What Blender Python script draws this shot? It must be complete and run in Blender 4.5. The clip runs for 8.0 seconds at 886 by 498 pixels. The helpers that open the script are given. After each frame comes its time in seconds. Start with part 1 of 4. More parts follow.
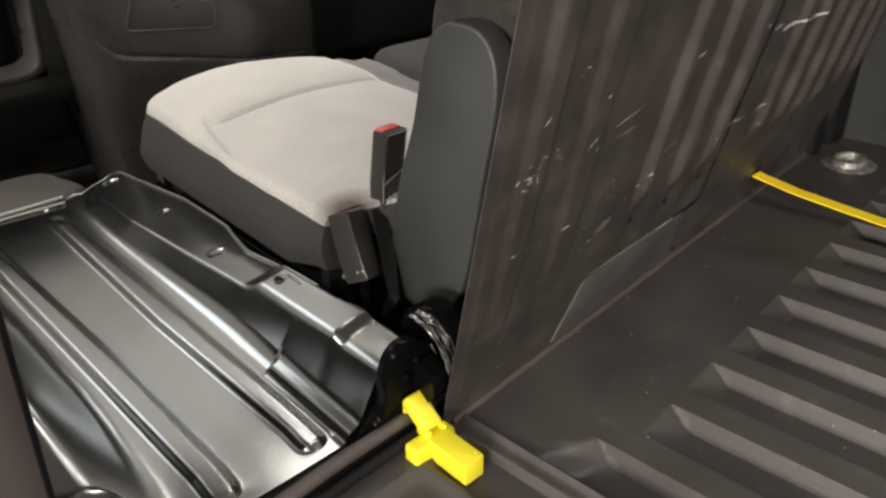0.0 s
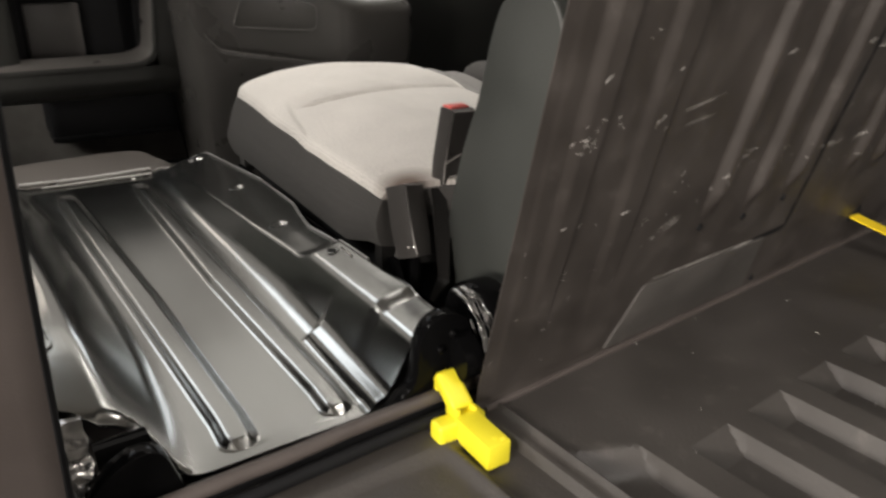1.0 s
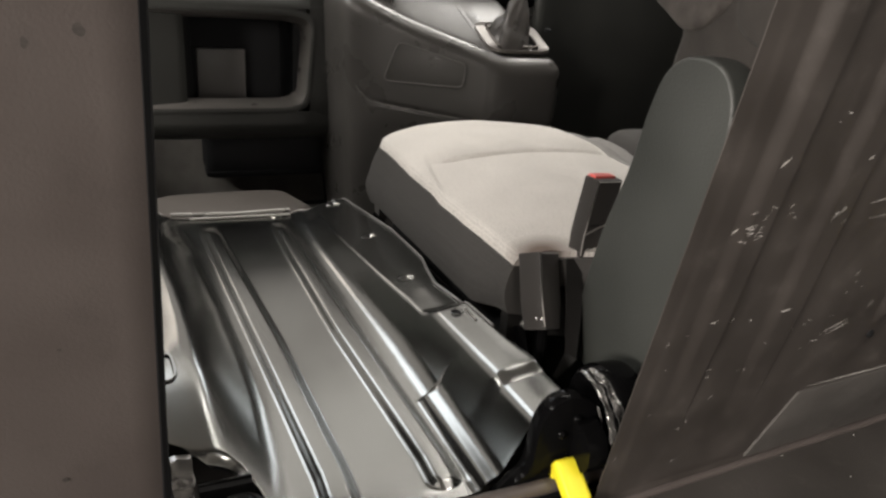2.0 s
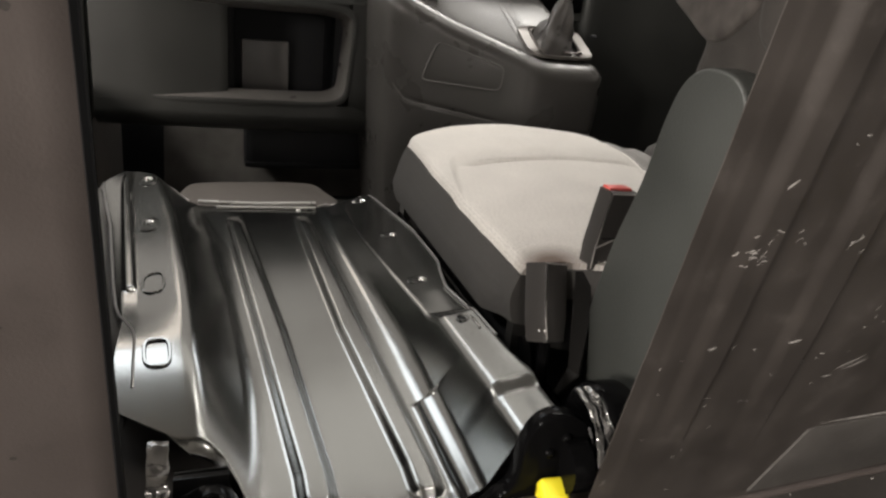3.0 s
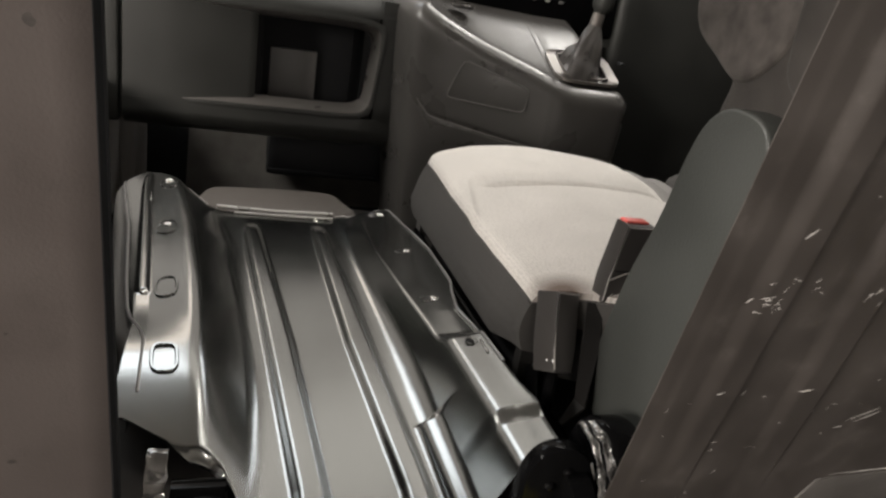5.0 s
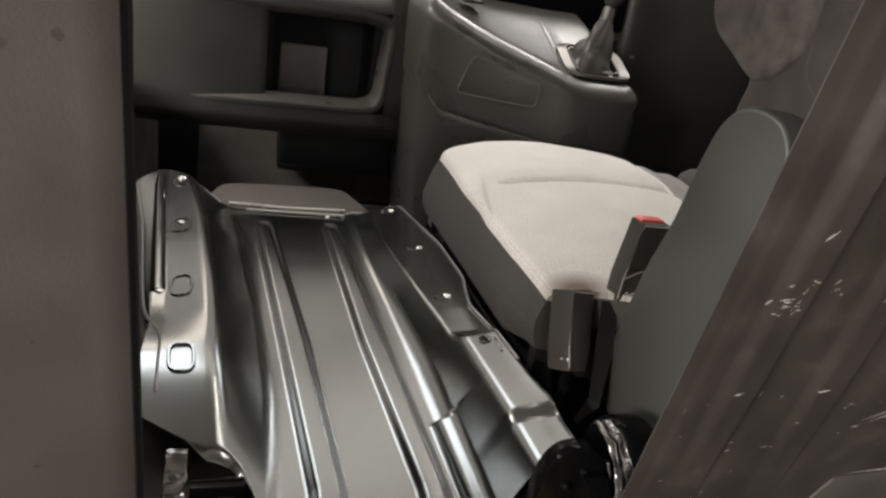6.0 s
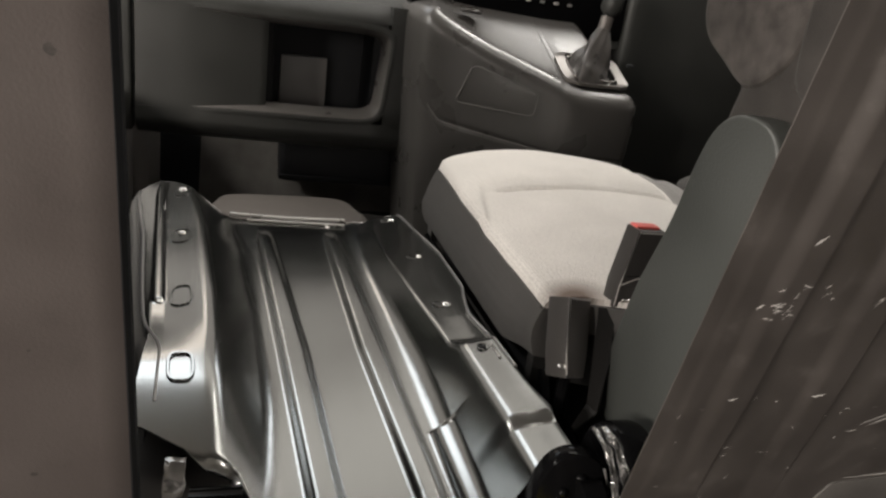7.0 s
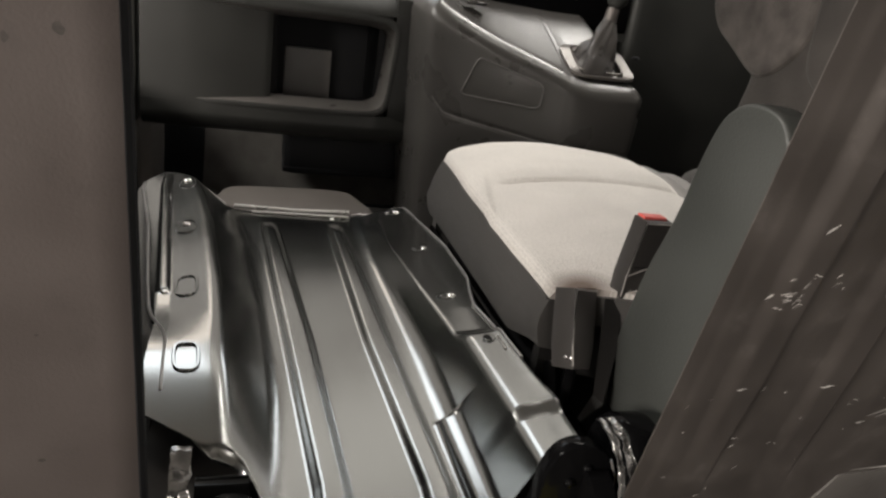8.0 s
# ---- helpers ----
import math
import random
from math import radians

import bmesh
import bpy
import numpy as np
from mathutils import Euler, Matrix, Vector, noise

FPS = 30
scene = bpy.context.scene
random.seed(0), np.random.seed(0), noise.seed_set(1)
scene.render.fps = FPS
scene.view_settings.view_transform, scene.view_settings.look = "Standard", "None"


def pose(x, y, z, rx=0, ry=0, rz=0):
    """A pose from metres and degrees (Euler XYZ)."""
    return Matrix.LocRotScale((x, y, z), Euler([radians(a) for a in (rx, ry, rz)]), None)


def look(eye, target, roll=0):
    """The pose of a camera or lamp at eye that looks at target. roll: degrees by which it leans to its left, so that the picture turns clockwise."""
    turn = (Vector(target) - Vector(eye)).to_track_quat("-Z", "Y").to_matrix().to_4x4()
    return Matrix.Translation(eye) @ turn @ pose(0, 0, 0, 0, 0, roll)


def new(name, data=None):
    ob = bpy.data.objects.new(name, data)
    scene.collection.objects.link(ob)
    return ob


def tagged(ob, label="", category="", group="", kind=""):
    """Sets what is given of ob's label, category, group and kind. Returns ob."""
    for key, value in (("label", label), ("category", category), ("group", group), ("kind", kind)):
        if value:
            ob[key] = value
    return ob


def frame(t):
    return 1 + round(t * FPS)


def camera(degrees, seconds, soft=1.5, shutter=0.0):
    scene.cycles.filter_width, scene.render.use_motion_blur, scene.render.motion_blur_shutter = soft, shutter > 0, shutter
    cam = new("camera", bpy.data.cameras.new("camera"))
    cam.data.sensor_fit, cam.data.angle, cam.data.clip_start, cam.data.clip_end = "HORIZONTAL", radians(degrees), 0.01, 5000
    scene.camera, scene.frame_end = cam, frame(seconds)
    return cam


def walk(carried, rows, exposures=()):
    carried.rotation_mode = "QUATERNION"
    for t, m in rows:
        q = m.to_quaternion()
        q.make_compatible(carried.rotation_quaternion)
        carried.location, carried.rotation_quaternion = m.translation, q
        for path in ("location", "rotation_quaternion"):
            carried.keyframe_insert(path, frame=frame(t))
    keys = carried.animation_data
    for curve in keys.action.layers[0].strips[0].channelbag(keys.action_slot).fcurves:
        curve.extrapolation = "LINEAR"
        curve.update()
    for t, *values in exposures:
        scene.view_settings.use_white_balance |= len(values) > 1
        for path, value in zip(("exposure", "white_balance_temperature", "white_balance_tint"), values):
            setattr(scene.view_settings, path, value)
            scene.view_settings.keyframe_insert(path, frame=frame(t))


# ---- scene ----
cam = camera(63.1, 8.0, soft=2.5, shutter=0.5)
PATH = [
    (0, (-0.41, -0.544, 0.651), (0.757, 0.767, -0.308), -1.8),
    (0.5, (-0.386, -0.581, 0.584), (0.692, 0.854, -0.298), -0.2),
    (1, (-0.385, -0.591, 0.541), (0.633, 0.929, -0.267), 1.2),
    (1.5, (-0.387, -0.565, 0.54), (0.476, 1.1, -0.156), 2.4),
    (2, (-0.376, -0.546, 0.538), (0.371, 1.181, -0.139), 3.4),
    (3.5, (-0.3, -0.553, 0.537), (0.281, 1.238, -0.136), 6.7),
    (4, (-0.305, -0.562, 0.548), (0.278, 1.245, -0.081), 7.9),
    (4.5, (-0.306, -0.552, 0.545), (0.271, 1.254, -0.091), 8.7),
    (6, (-0.319, -0.538, 0.555), (0.234, 1.26, -0.122), 8.4),
    (6.5, (-0.314, -0.54, 0.549), (0.224, 1.268, -0.117), 8.2),
    (7, (-0.312, -0.546, 0.557), (0.23, 1.265, -0.098), 7.8),
    (7.5, (-0.313, -0.545, 0.552), (0.231, 1.264, -0.107), 8.1),
    (8, (-0.315, -0.544, 0.55), (0.22, 1.264, -0.119), 7.9),
]
walk(cam, [(t, look(eye, target, roll)) for t, eye, target, roll in PATH], [(0.0, 0.0), (8.0, 0.0)])

# ---- light: an even workshop glow, and unseen lamps added to light and reflect ----
world = bpy.data.worlds.new("workshop_air")
world.use_nodes = True
scene.world = world
bg = world.node_tree.nodes["Background"]
bg.inputs["Color"].default_value = (1.0, 0.92, 0.835, 1)
bg.inputs["Strength"].default_value = 0.60


def added_lamp(eye, target, sx, sy, watts, colour, name="added_lamp"):
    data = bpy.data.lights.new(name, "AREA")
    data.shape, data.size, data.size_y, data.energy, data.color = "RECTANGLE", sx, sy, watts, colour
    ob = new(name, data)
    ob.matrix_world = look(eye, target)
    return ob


# unseen lamps behind and beside the van, added to light the load bay
added_lamp((-2.45, -1.35, 0.90), (0.5, -0.25, 0.40), 0.9, 0.5, 114, (1.0, 0.91, 0.83))
added_lamp((-0.9, -4.6, 0.85), (0.6, -0.1, 0.6), 1.8, 0.8, 52, (1.0, 0.91, 0.83))
# unseen fill under the roof, added to brighten the upper bulkhead
added_lamp((0.50, -0.66, 1.262), (0.54, -0.50, 0.2), 0.5, 0.12, 6.5, (1.0, 0.92, 0.85), "bay_fill_light")
# unseen lamp added to light the cushion and shine on the console deck
added_lamp((2.4, 2.9, 4.4), (0.35, 0.85, 0.3), 1.7, 1.0, 120, (1.0, 0.96, 0.90))
# four unseen lamps added mainly for their reflections in the seat steel
added_lamp((-1.2, 3.6, 3.55), (0.0, 0.4, 0.1), 1.5, 1.4, 21, (0.86, 0.93, 1.0))
added_lamp((0.3, 4.6, 4.6), (0.0, 0.4, 0.1), 4.4, 1.8, 16, (1.0, 0.95, 0.88))
added_lamp((-0.95, 4.9, 3.0), (-0.37, 0.32, 0.1), 0.75, 0.55, 3.2, (1.0, 0.86, 0.74))
added_lamp((2.45, 4.4, 2.3), (0.0, 0.4, 0.1), 1.2, 0.7, 11, (0.90, 0.95, 1.0))
# unseen lamp added to light the cab from the passenger side
added_lamp((-2.6, 1.0, 2.3), (0.25, 0.9, 0.3), 1.6, 0.8, 72, (1.0, 0.95, 0.89))
# unseen fill over the console, added for its rim highlight and the cushion
added_lamp((0.66, 0.93, 1.262), (0.66, 0.95, 0.2), 0.70, 0.16, 2.8, (1.0, 0.94, 0.87), "cab_fill_light")


# ---- materials ----
def material(name, colour, rough=0.5, metal=0.0, spot=0.15, spot_scale=9.0, grain=120.0, bump=0.15, depth=0.0006, spec=0.5, dirt=None, dirt_amount=0.0, rough_var=0.1, coat=0.0):
    """A surface with broad mottling, fine grain and relief."""
    m = bpy.data.materials.new(name)
    m.use_nodes = True
    nt = m.node_tree
    b = nt.nodes["Principled BSDF"]
    geo = nt.nodes.new("ShaderNodeTexCoord")
    big, fine = nt.nodes.new("ShaderNodeTexNoise"), nt.nodes.new("ShaderNodeTexNoise")
    big.inputs["Scale"].default_value, big.inputs["Detail"].default_value = spot_scale, 5
    fine.inputs["Scale"].default_value, fine.inputs["Detail"].default_value = grain, 3
    for n in (big, fine):
        nt.links.new(geo.outputs["Object"], n.inputs["Vector"])
    ramp = nt.nodes.new("ShaderNodeMapRange")
    ramp.inputs["From Min"].default_value, ramp.inputs["From Max"].default_value = 0.3, 0.7
    ramp.inputs["To Min"].default_value, ramp.inputs["To Max"].default_value = 1 - spot, 1 + spot
    nt.links.new(big.outputs["Fac"], ramp.inputs["Value"])
    mul = nt.nodes.new("ShaderNodeVectorMath")
    mul.operation = "SCALE"
    mul.inputs[0].default_value = colour[:3]
    nt.links.new(ramp.outputs["Result"], mul.inputs["Scale"])
    out = mul.outputs["Vector"]
    if dirt:
        mix = nt.nodes.new("ShaderNodeMix")
        mix.data_type = "RGBA"
        spots = nt.nodes.new("ShaderNodeTexNoise")
        spots.inputs["Scale"].default_value, spots.inputs["Detail"].default_value, spots.inputs["Roughness"].default_value = 26.0, 8, 0.72
        nt.links.new(geo.outputs["Object"], spots.inputs["Vector"])
        cut = nt.nodes.new("ShaderNodeMapRange")
        cut.inputs["From Min"].default_value, cut.inputs["From Max"].default_value = 0.56, 0.72
        cut.inputs["To Min"].default_value, cut.inputs["To Max"].default_value = 0.0, dirt_amount
        nt.links.new(spots.outputs["Fac"], cut.inputs["Value"])
        nt.links.new(cut.outputs["Result"], mix.inputs["Factor"])
        nt.links.new(out, mix.inputs["A"])
        mix.inputs["B"].default_value = (*dirt, 1)
        out = mix.outputs["Result"]
    nt.links.new(out, b.inputs["Base Color"])
    r = nt.nodes.new("ShaderNodeMapRange")
    r.inputs["From Min"].default_value, r.inputs["From Max"].default_value = 0.3, 0.7
    r.inputs["To Min"].default_value, r.inputs["To Max"].default_value = max(0.02, rough - rough_var), min(1, rough + rough_var)
    nt.links.new(big.outputs["Fac"], r.inputs["Value"])
    nt.links.new(r.outputs["Result"], b.inputs["Roughness"])
    b.inputs["Metallic"].default_value = metal
    b.inputs["Specular IOR Level"].default_value = spec
    b.inputs["Coat Weight"].default_value = coat
    bp = nt.nodes.new("ShaderNodeBump")
    bp.inputs["Strength"].default_value, bp.inputs["Distance"].default_value = bump, depth
    nt.links.new(fine.outputs["Fac"], bp.inputs["Height"])
    nt.links.new(bp.outputs["Normal"], b.inputs["Normal"])
    return m


def cloth(name, colour, pitch=420.0, bump=0.6, depth=0.0013, flat=False, mottle=0.06, shade_at=None):
    """Woven upholstery: crossed threads, slightly fuzzy."""
    m = material(name, colour, rough=0.95, spot=mottle, spot_scale=9.0 if mottle < 0.1 else 38.0, grain=700, spec=0.15)
    nt = m.node_tree
    b = nt.nodes["Principled BSDF"]
    geo = nt.nodes.new("ShaderNodeTexCoord")
    vor = nt.nodes.new("ShaderNodeTexVoronoi")
    vor.inputs["Scale"].default_value, vor.inputs["Randomness"].default_value = pitch, 0.25
    nt.links.new(geo.outputs["Object"], vor.inputs["Vector"])
    if flat:
        vor.voronoi_dimensions = "2D"
        vor.inputs["Randomness"].default_value = 0.45
    old = b.inputs["Base Color"].links[0].from_socket
    dots = nt.nodes.new("ShaderNodeMapRange")
    dots.inputs["From Min"].default_value, dots.inputs["From Max"].default_value = 0.15, 0.75
    dots.inputs["To Min"].default_value, dots.inputs["To Max"].default_value = (1.10, 0.78) if flat else (1.04, 0.90)
    nt.links.new(vor.outputs["Distance"], dots.inputs["Value"])
    weave = nt.nodes.new("ShaderNodeVectorMath")
    weave.operation = "SCALE"
    nt.links.new(old, weave.inputs[0])
    nt.links.new(dots.outputs["Result"], weave.inputs["Scale"])
    nt.links.new(weave.outputs["Vector"], b.inputs["Base Color"])
    if shade_at:
        # brown shading beside a buckle, painted into the cloth round one place
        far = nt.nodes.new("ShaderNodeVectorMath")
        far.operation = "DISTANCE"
        far.inputs[1].default_value = shade_at
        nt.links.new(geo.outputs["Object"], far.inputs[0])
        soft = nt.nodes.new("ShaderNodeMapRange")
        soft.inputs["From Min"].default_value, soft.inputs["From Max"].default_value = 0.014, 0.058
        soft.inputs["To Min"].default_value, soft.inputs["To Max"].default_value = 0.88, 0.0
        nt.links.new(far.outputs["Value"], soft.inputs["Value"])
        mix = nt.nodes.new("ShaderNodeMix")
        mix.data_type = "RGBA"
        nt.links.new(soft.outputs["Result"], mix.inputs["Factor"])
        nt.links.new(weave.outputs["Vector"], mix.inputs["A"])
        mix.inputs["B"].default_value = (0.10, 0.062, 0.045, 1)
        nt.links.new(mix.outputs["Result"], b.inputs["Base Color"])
    bp = nt.nodes.new("ShaderNodeBump")
    bp.invert = True
    bp.inputs["Strength"].default_value, bp.inputs["Distance"].default_value = bump, depth
    nt.links.new(vor.outputs["Distance"], bp.inputs["Height"])
    nt.links.new(bp.outputs["Normal"], b.inputs["Normal"])
    b.inputs["Sheen Weight"].default_value = 0.05
    return m


BULK = material("bulkhead_plastic", (0.0415, 0.0359, 0.0325), rough=0.50, spot=0.25, spot_scale=13, grain=520, bump=0.28, depth=0.0006, dirt=(0.12, 0.108, 0.10), dirt_amount=0.30)
JAMB = material("pillar_plastic", (0.0725, 0.0611, 0.0568), rough=0.5, spot=0.1, spot_scale=14, grain=500, bump=0.3, depth=0.0005, dirt=(0.03, 0.027, 0.025), dirt_amount=0.25)
FLOORM = material("load_floor_rubber", (0.049, 0.0445, 0.0411), rough=0.48, spot=0.2, spot_scale=6, grain=260, bump=0.5, depth=0.0010, dirt=(0.17, 0.155, 0.14), dirt_amount=0.28)
STEEL = material("painted_seat_steel", (0.292, 0.297, 0.290), rough=0.18, metal=0.99, spot=0.07, spot_scale=5, grain=1400, bump=0.025, depth=0.0003, rough_var=0.04)
BRIGHT = material("bright_steel", (0.72, 0.71, 0.68), rough=0.25, metal=0.9, spot=0.1, spot_scale=60, grain=400, bump=0.03)
BLACK = material("black_gloss_steel", (0.003, 0.003, 0.0032), rough=0.13, spot=0.2, grain=200, bump=0.1, spec=0.06)
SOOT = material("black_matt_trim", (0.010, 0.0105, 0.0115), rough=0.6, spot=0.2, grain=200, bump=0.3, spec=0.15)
DASH = material("dashboard_plastic", (0.0268, 0.0276, 0.0256), rough=0.46, spec=0.34, spot=0.1, spot_scale=8, grain=420, bump=0.55, depth=0.0008)
DASHB = material("lit_bin_lip", (0.115, 0.108, 0.102), rough=0.36, spot=0.12, spot_scale=20, grain=420, bump=0.4)
DASHL = material("dashboard_lining", (0.13, 0.125, 0.119), rough=0.5, spot=0.1, spot_scale=10, grain=420, bump=0.4)
SHIELD = material("seat_shield_plastic", (0.0395, 0.0418, 0.0388), rough=0.44, spot=0.08, spot_scale=6, grain=320, bump=0.5, depth=0.0010)
BUCKLE = material("buckle_plastic", (0.044, 0.041, 0.039), rough=0.36, spot=0.1, grain=300, bump=0.3, spec=0.35)
RED = material("red_button_plastic", (0.74, 0.12, 0.10), rough=0.4, spot=0.06, grain=300)
YELLOW = material("yellow_plastic", (0.84, 0.74, 0.03), rough=0.45, spot=0.04, grain=240, bump=0.25)
WEBBING = material("yellow_webbing", (0.88, 0.64, 0.01), rough=0.8, spot=0.08, grain=900, bump=0.5)
CLOTHL = cloth("light_grey_seat_cloth", (0.62, 0.592, 0.556), 260, 0.8, 0.002, flat=True, shade_at=(0.108, 0.240, 0.215))
CLOTHG = cloth("mid_grey_seat_cloth", (0.066, 0.063, 0.060), 520)
CLOTHD = cloth("dark_seat_cloth", (0.038, 0.0345, 0.0315), 600, mottle=0.2)
CLOTHB = cloth("black_cover_cloth", (0.010, 0.0095, 0.009), 600)
CLOTHH = cloth("brown_grey_headrest_cloth", (0.105, 0.094, 0.086), 520)
CLOTHV = cloth("mottled_velour", (0.068, 0.061, 0.056), 520, mottle=0.34)
CARPET = material("cab_carpet", (0.075, 0.07, 0.066), rough=0.95, spot=0.25, spot_scale=12, grain=900, bump=0.9, depth=0.002, spec=0.1)
MATC = material("grey_footwell_mat", (0.135, 0.127, 0.118), rough=0.95, spot=0.2, spot_scale=12, grain=900, bump=0.9, depth=0.002, spec=0.1)
LINER = material("roof_lining", (0.5, 0.48, 0.45), rough=0.9, spot=0.05, grain=500, bump=0.4)
BODY = material("van_body_paint", (0.42, 0.41, 0.40), rough=0.35, spot=0.05, grain=80, bump=0.05)
GREY = material("grey_door_trim", (0.30, 0.285, 0.27), rough=0.6, spot=0.08, grain=300, bump=0.3)
RIM = material("pale_highlight_rim", (0.30, 0.29, 0.28), rough=0.38, metal=0.6, spot=0.1, grain=300, bump=0.1)
SATIN = material("satin_grey_trim", (0.45, 0.44, 0.42), rough=0.28, metal=0.7, spot=0.08, grain=300, bump=0.1)
SURR = material("satin_surround", (0.125, 0.114, 0.105), rough=0.36, metal=0.45, spot=0.1, grain=300, bump=0.15)
LEATHER = material("gaiter_leather", (0.062, 0.058, 0.055), rough=0.33, spot=0.15, spot_scale=30, grain=240, bump=0.5)
SLAB = material("workshop_concrete", (0.30, 0.29, 0.27), rough=0.8, spot=0.2, spot_scale=1.5, grain=30, bump=0.4, depth=0.003)
FLAPM = material("grey_cover_plastic", (0.070, 0.0655, 0.061), rough=0.5, spot=0.15, spot_scale=14, grain=260, bump=0.5, depth=0.001, dirt=(0.17, 0.16, 0.15), dirt_amount=0.25)
SLABG = material("unseen_wall_paint", (0.115, 0.125, 0.115), rough=0.7, spot=0.12, spot_scale=0.8, grain=20, bump=0.2)
CONS = material("console_plastic", (0.056, 0.0530, 0.0495), rough=0.32, spec=0.6, spot=0.10, spot_scale=8, grain=420, bump=0.35, depth=0.0007)
CLOTHM = cloth("grey_bolster_cloth", (0.24, 0.23, 0.22), 420, flat=True)
SPOTM = material("dirt_smear", (0.042, 0.036, 0.033), rough=0.7, spot=0.4, spot_scale=300, grain=500)
SCUFF = material("scuffed_white", (0.50, 0.485, 0.46), rough=0.5, spot=0.2, spot_scale=80, grain=400)
FILM = material("clear_film", (0.22, 0.216, 0.21), rough=0.09, metal=0.75, spot=0.6, spot_scale=40, grain=60, bump=0.5, depth=0.003)


# ---- mesh helpers ----
def link(name, bm, mat, parent=None, smooth=True, sharp=42):
    me = bpy.data.meshes.new(name)
    bmesh.ops.recalc_face_normals(bm, faces=bm.faces)
    bm.to_mesh(me)
    bm.free()
    me.materials.append(mat)
    for p in me.polygons:
        p.use_smooth = smooth
    if smooth:
        me.set_sharp_from_angle(angle=radians(sharp))
    ob = new(name, me)
    if parent:
        ob.parent = parent
    return ob


def part(name, bm, mat, parent, label="", smooth=True):
    ob = link(name, bm, mat, parent, smooth)
    return tagged(ob, label) if label else ob


def thing(name, label, category, group="", at=(0, 0, 0)):
    e = new(name)
    e.location = at
    e.empty_display_size = 0.05
    return tagged(e, label, category, group)


def rbox(x0, x1, y0, y1, z0, z1, r=0.004, seg=2, m=None, bm=None):
    """A box with rounded edges."""
    bm = bm or bmesh.new()
    made = bmesh.ops.create_cube(bm, size=1, matrix=Matrix.LocRotScale(((x0 + x1) / 2, (y0 + y1) / 2, (z0 + z1) / 2), None, (x1 - x0, y1 - y0, z1 - z0)))
    vs = made["verts"]
    if r:
        es = {e for v in vs for e in v.link_edges}
        res = bmesh.ops.bevel(bm, geom=list(es), offset=r, segments=seg, affect="EDGES", profile=0.6)
        vs = list({v for f in res["faces"] for v in f.verts} | {v for v in vs if v.is_valid})
    if m:
        bmesh.ops.transform(bm, matrix=m, verts=vs)
    return bm


def prism(outline, lo, hi, axis="x", r=0.0, seg=2):
    """An outline of (a, b) pairs drawn out along an axis, with rounded rims."""
    bm = bmesh.new()
    put = {"x": lambda a, b, c: (c, a, b), "y": lambda a, b, c: (a, c, b), "z": lambda a, b, c: (a, b, c)}[axis]
    vs = [bm.verts.new(put(a, b, lo)) for a, b in outline]
    f = bm.faces.new(vs)
    ex = bmesh.ops.extrude_face_region(bm, geom=[f])
    step = Vector(put(0, 0, hi)) - Vector(put(0, 0, lo))
    bmesh.ops.translate(bm, vec=step, verts=[v for v in ex["geom"] if isinstance(v, bmesh.types.BMVert)])
    if r:
        caps = [e for e in bm.edges if sum(1 for g in e.link_faces if len(g.verts) > 4) == 1 or len(outline) == 4]
        bmesh.ops.bevel(bm, geom=caps, offset=r, segments=seg, affect="EDGES", profile=0.55)
    return bm


def smooth_outline(points, n=6):
    """A closed round outline through the corners (Catmull-Rom)."""
    out, k = [], len(points)
    for i in range(k):
        p0, p1, p2, p3 = (Vector(points[(i + j) % k]) for j in (-1, 0, 1, 2))
        for s in range(n):
            t = s / n
            v = 0.5 * (2 * p1 + (p2 - p0) * t + (2 * p0 - 5 * p1 + 4 * p2 - p3) * t * t + (3 * p1 - p0 - 3 * p2 + p3) * t ** 3)
            out.append((v.x, v.y))
    return out


def round_outline(points, r, n=5):
    """The corners of an outline, rounded."""
    out, k = [], len(points)
    for i in range(k):
        a, p, b = (Vector(points[(i + j) % k]) for j in (-1, 0, 1))
        u, v = p + (a - p).normalized() * r, p + (b - p).normalized() * r
        for s in range(n + 1):
            t = s / n
            q = u * (1 - t) ** 2 + p * 2 * t * (1 - t) + v * t * t
            out.append((q.x, q.y))
    return out


def tube(points, radius, sides=10, bm=None, flat=None):
    """A round bar along points; flat=(w, h) makes a strip instead."""
    bm = bm or bmesh.new()
    pts = [Vector(p) for p in points]
    rings = []
    for i, p in enumerate(pts):
        d = (pts[min(i + 1, len(pts) - 1)] - pts[max(i - 1, 0)]).normalized()
        a = d.cross(Vector((0, 0, 1)))
        a = a.normalized() if a.length > 1e-4 else Vector((1, 0, 0))
        b = a.cross(d)
        if flat:
            w, h = flat[0] / 2, flat[1] / 2
            rings.append([bm.verts.new(p + a * w * sx + b * h * sy) for sx, sy in ((1, 1), (-1, 1), (-1, -1), (1, -1))])
        else:
            r = radius(i / (len(pts) - 1)) if callable(radius) else radius
            rings.append([bm.verts.new(p + a * r * math.cos(k * 2 * math.pi / sides) + b * r * math.sin(k * 2 * math.pi / sides)) for k in range(sides)])
    for u, v in zip(rings, rings[1:]):
        n = len(u)
        for k in range(n):
            bm.faces.new((u[k], u[(k + 1) % n], v[(k + 1) % n], v[k]))
    bm.faces.new(rings[0][::-1])
    bm.faces.new(rings[-1])
    return bm


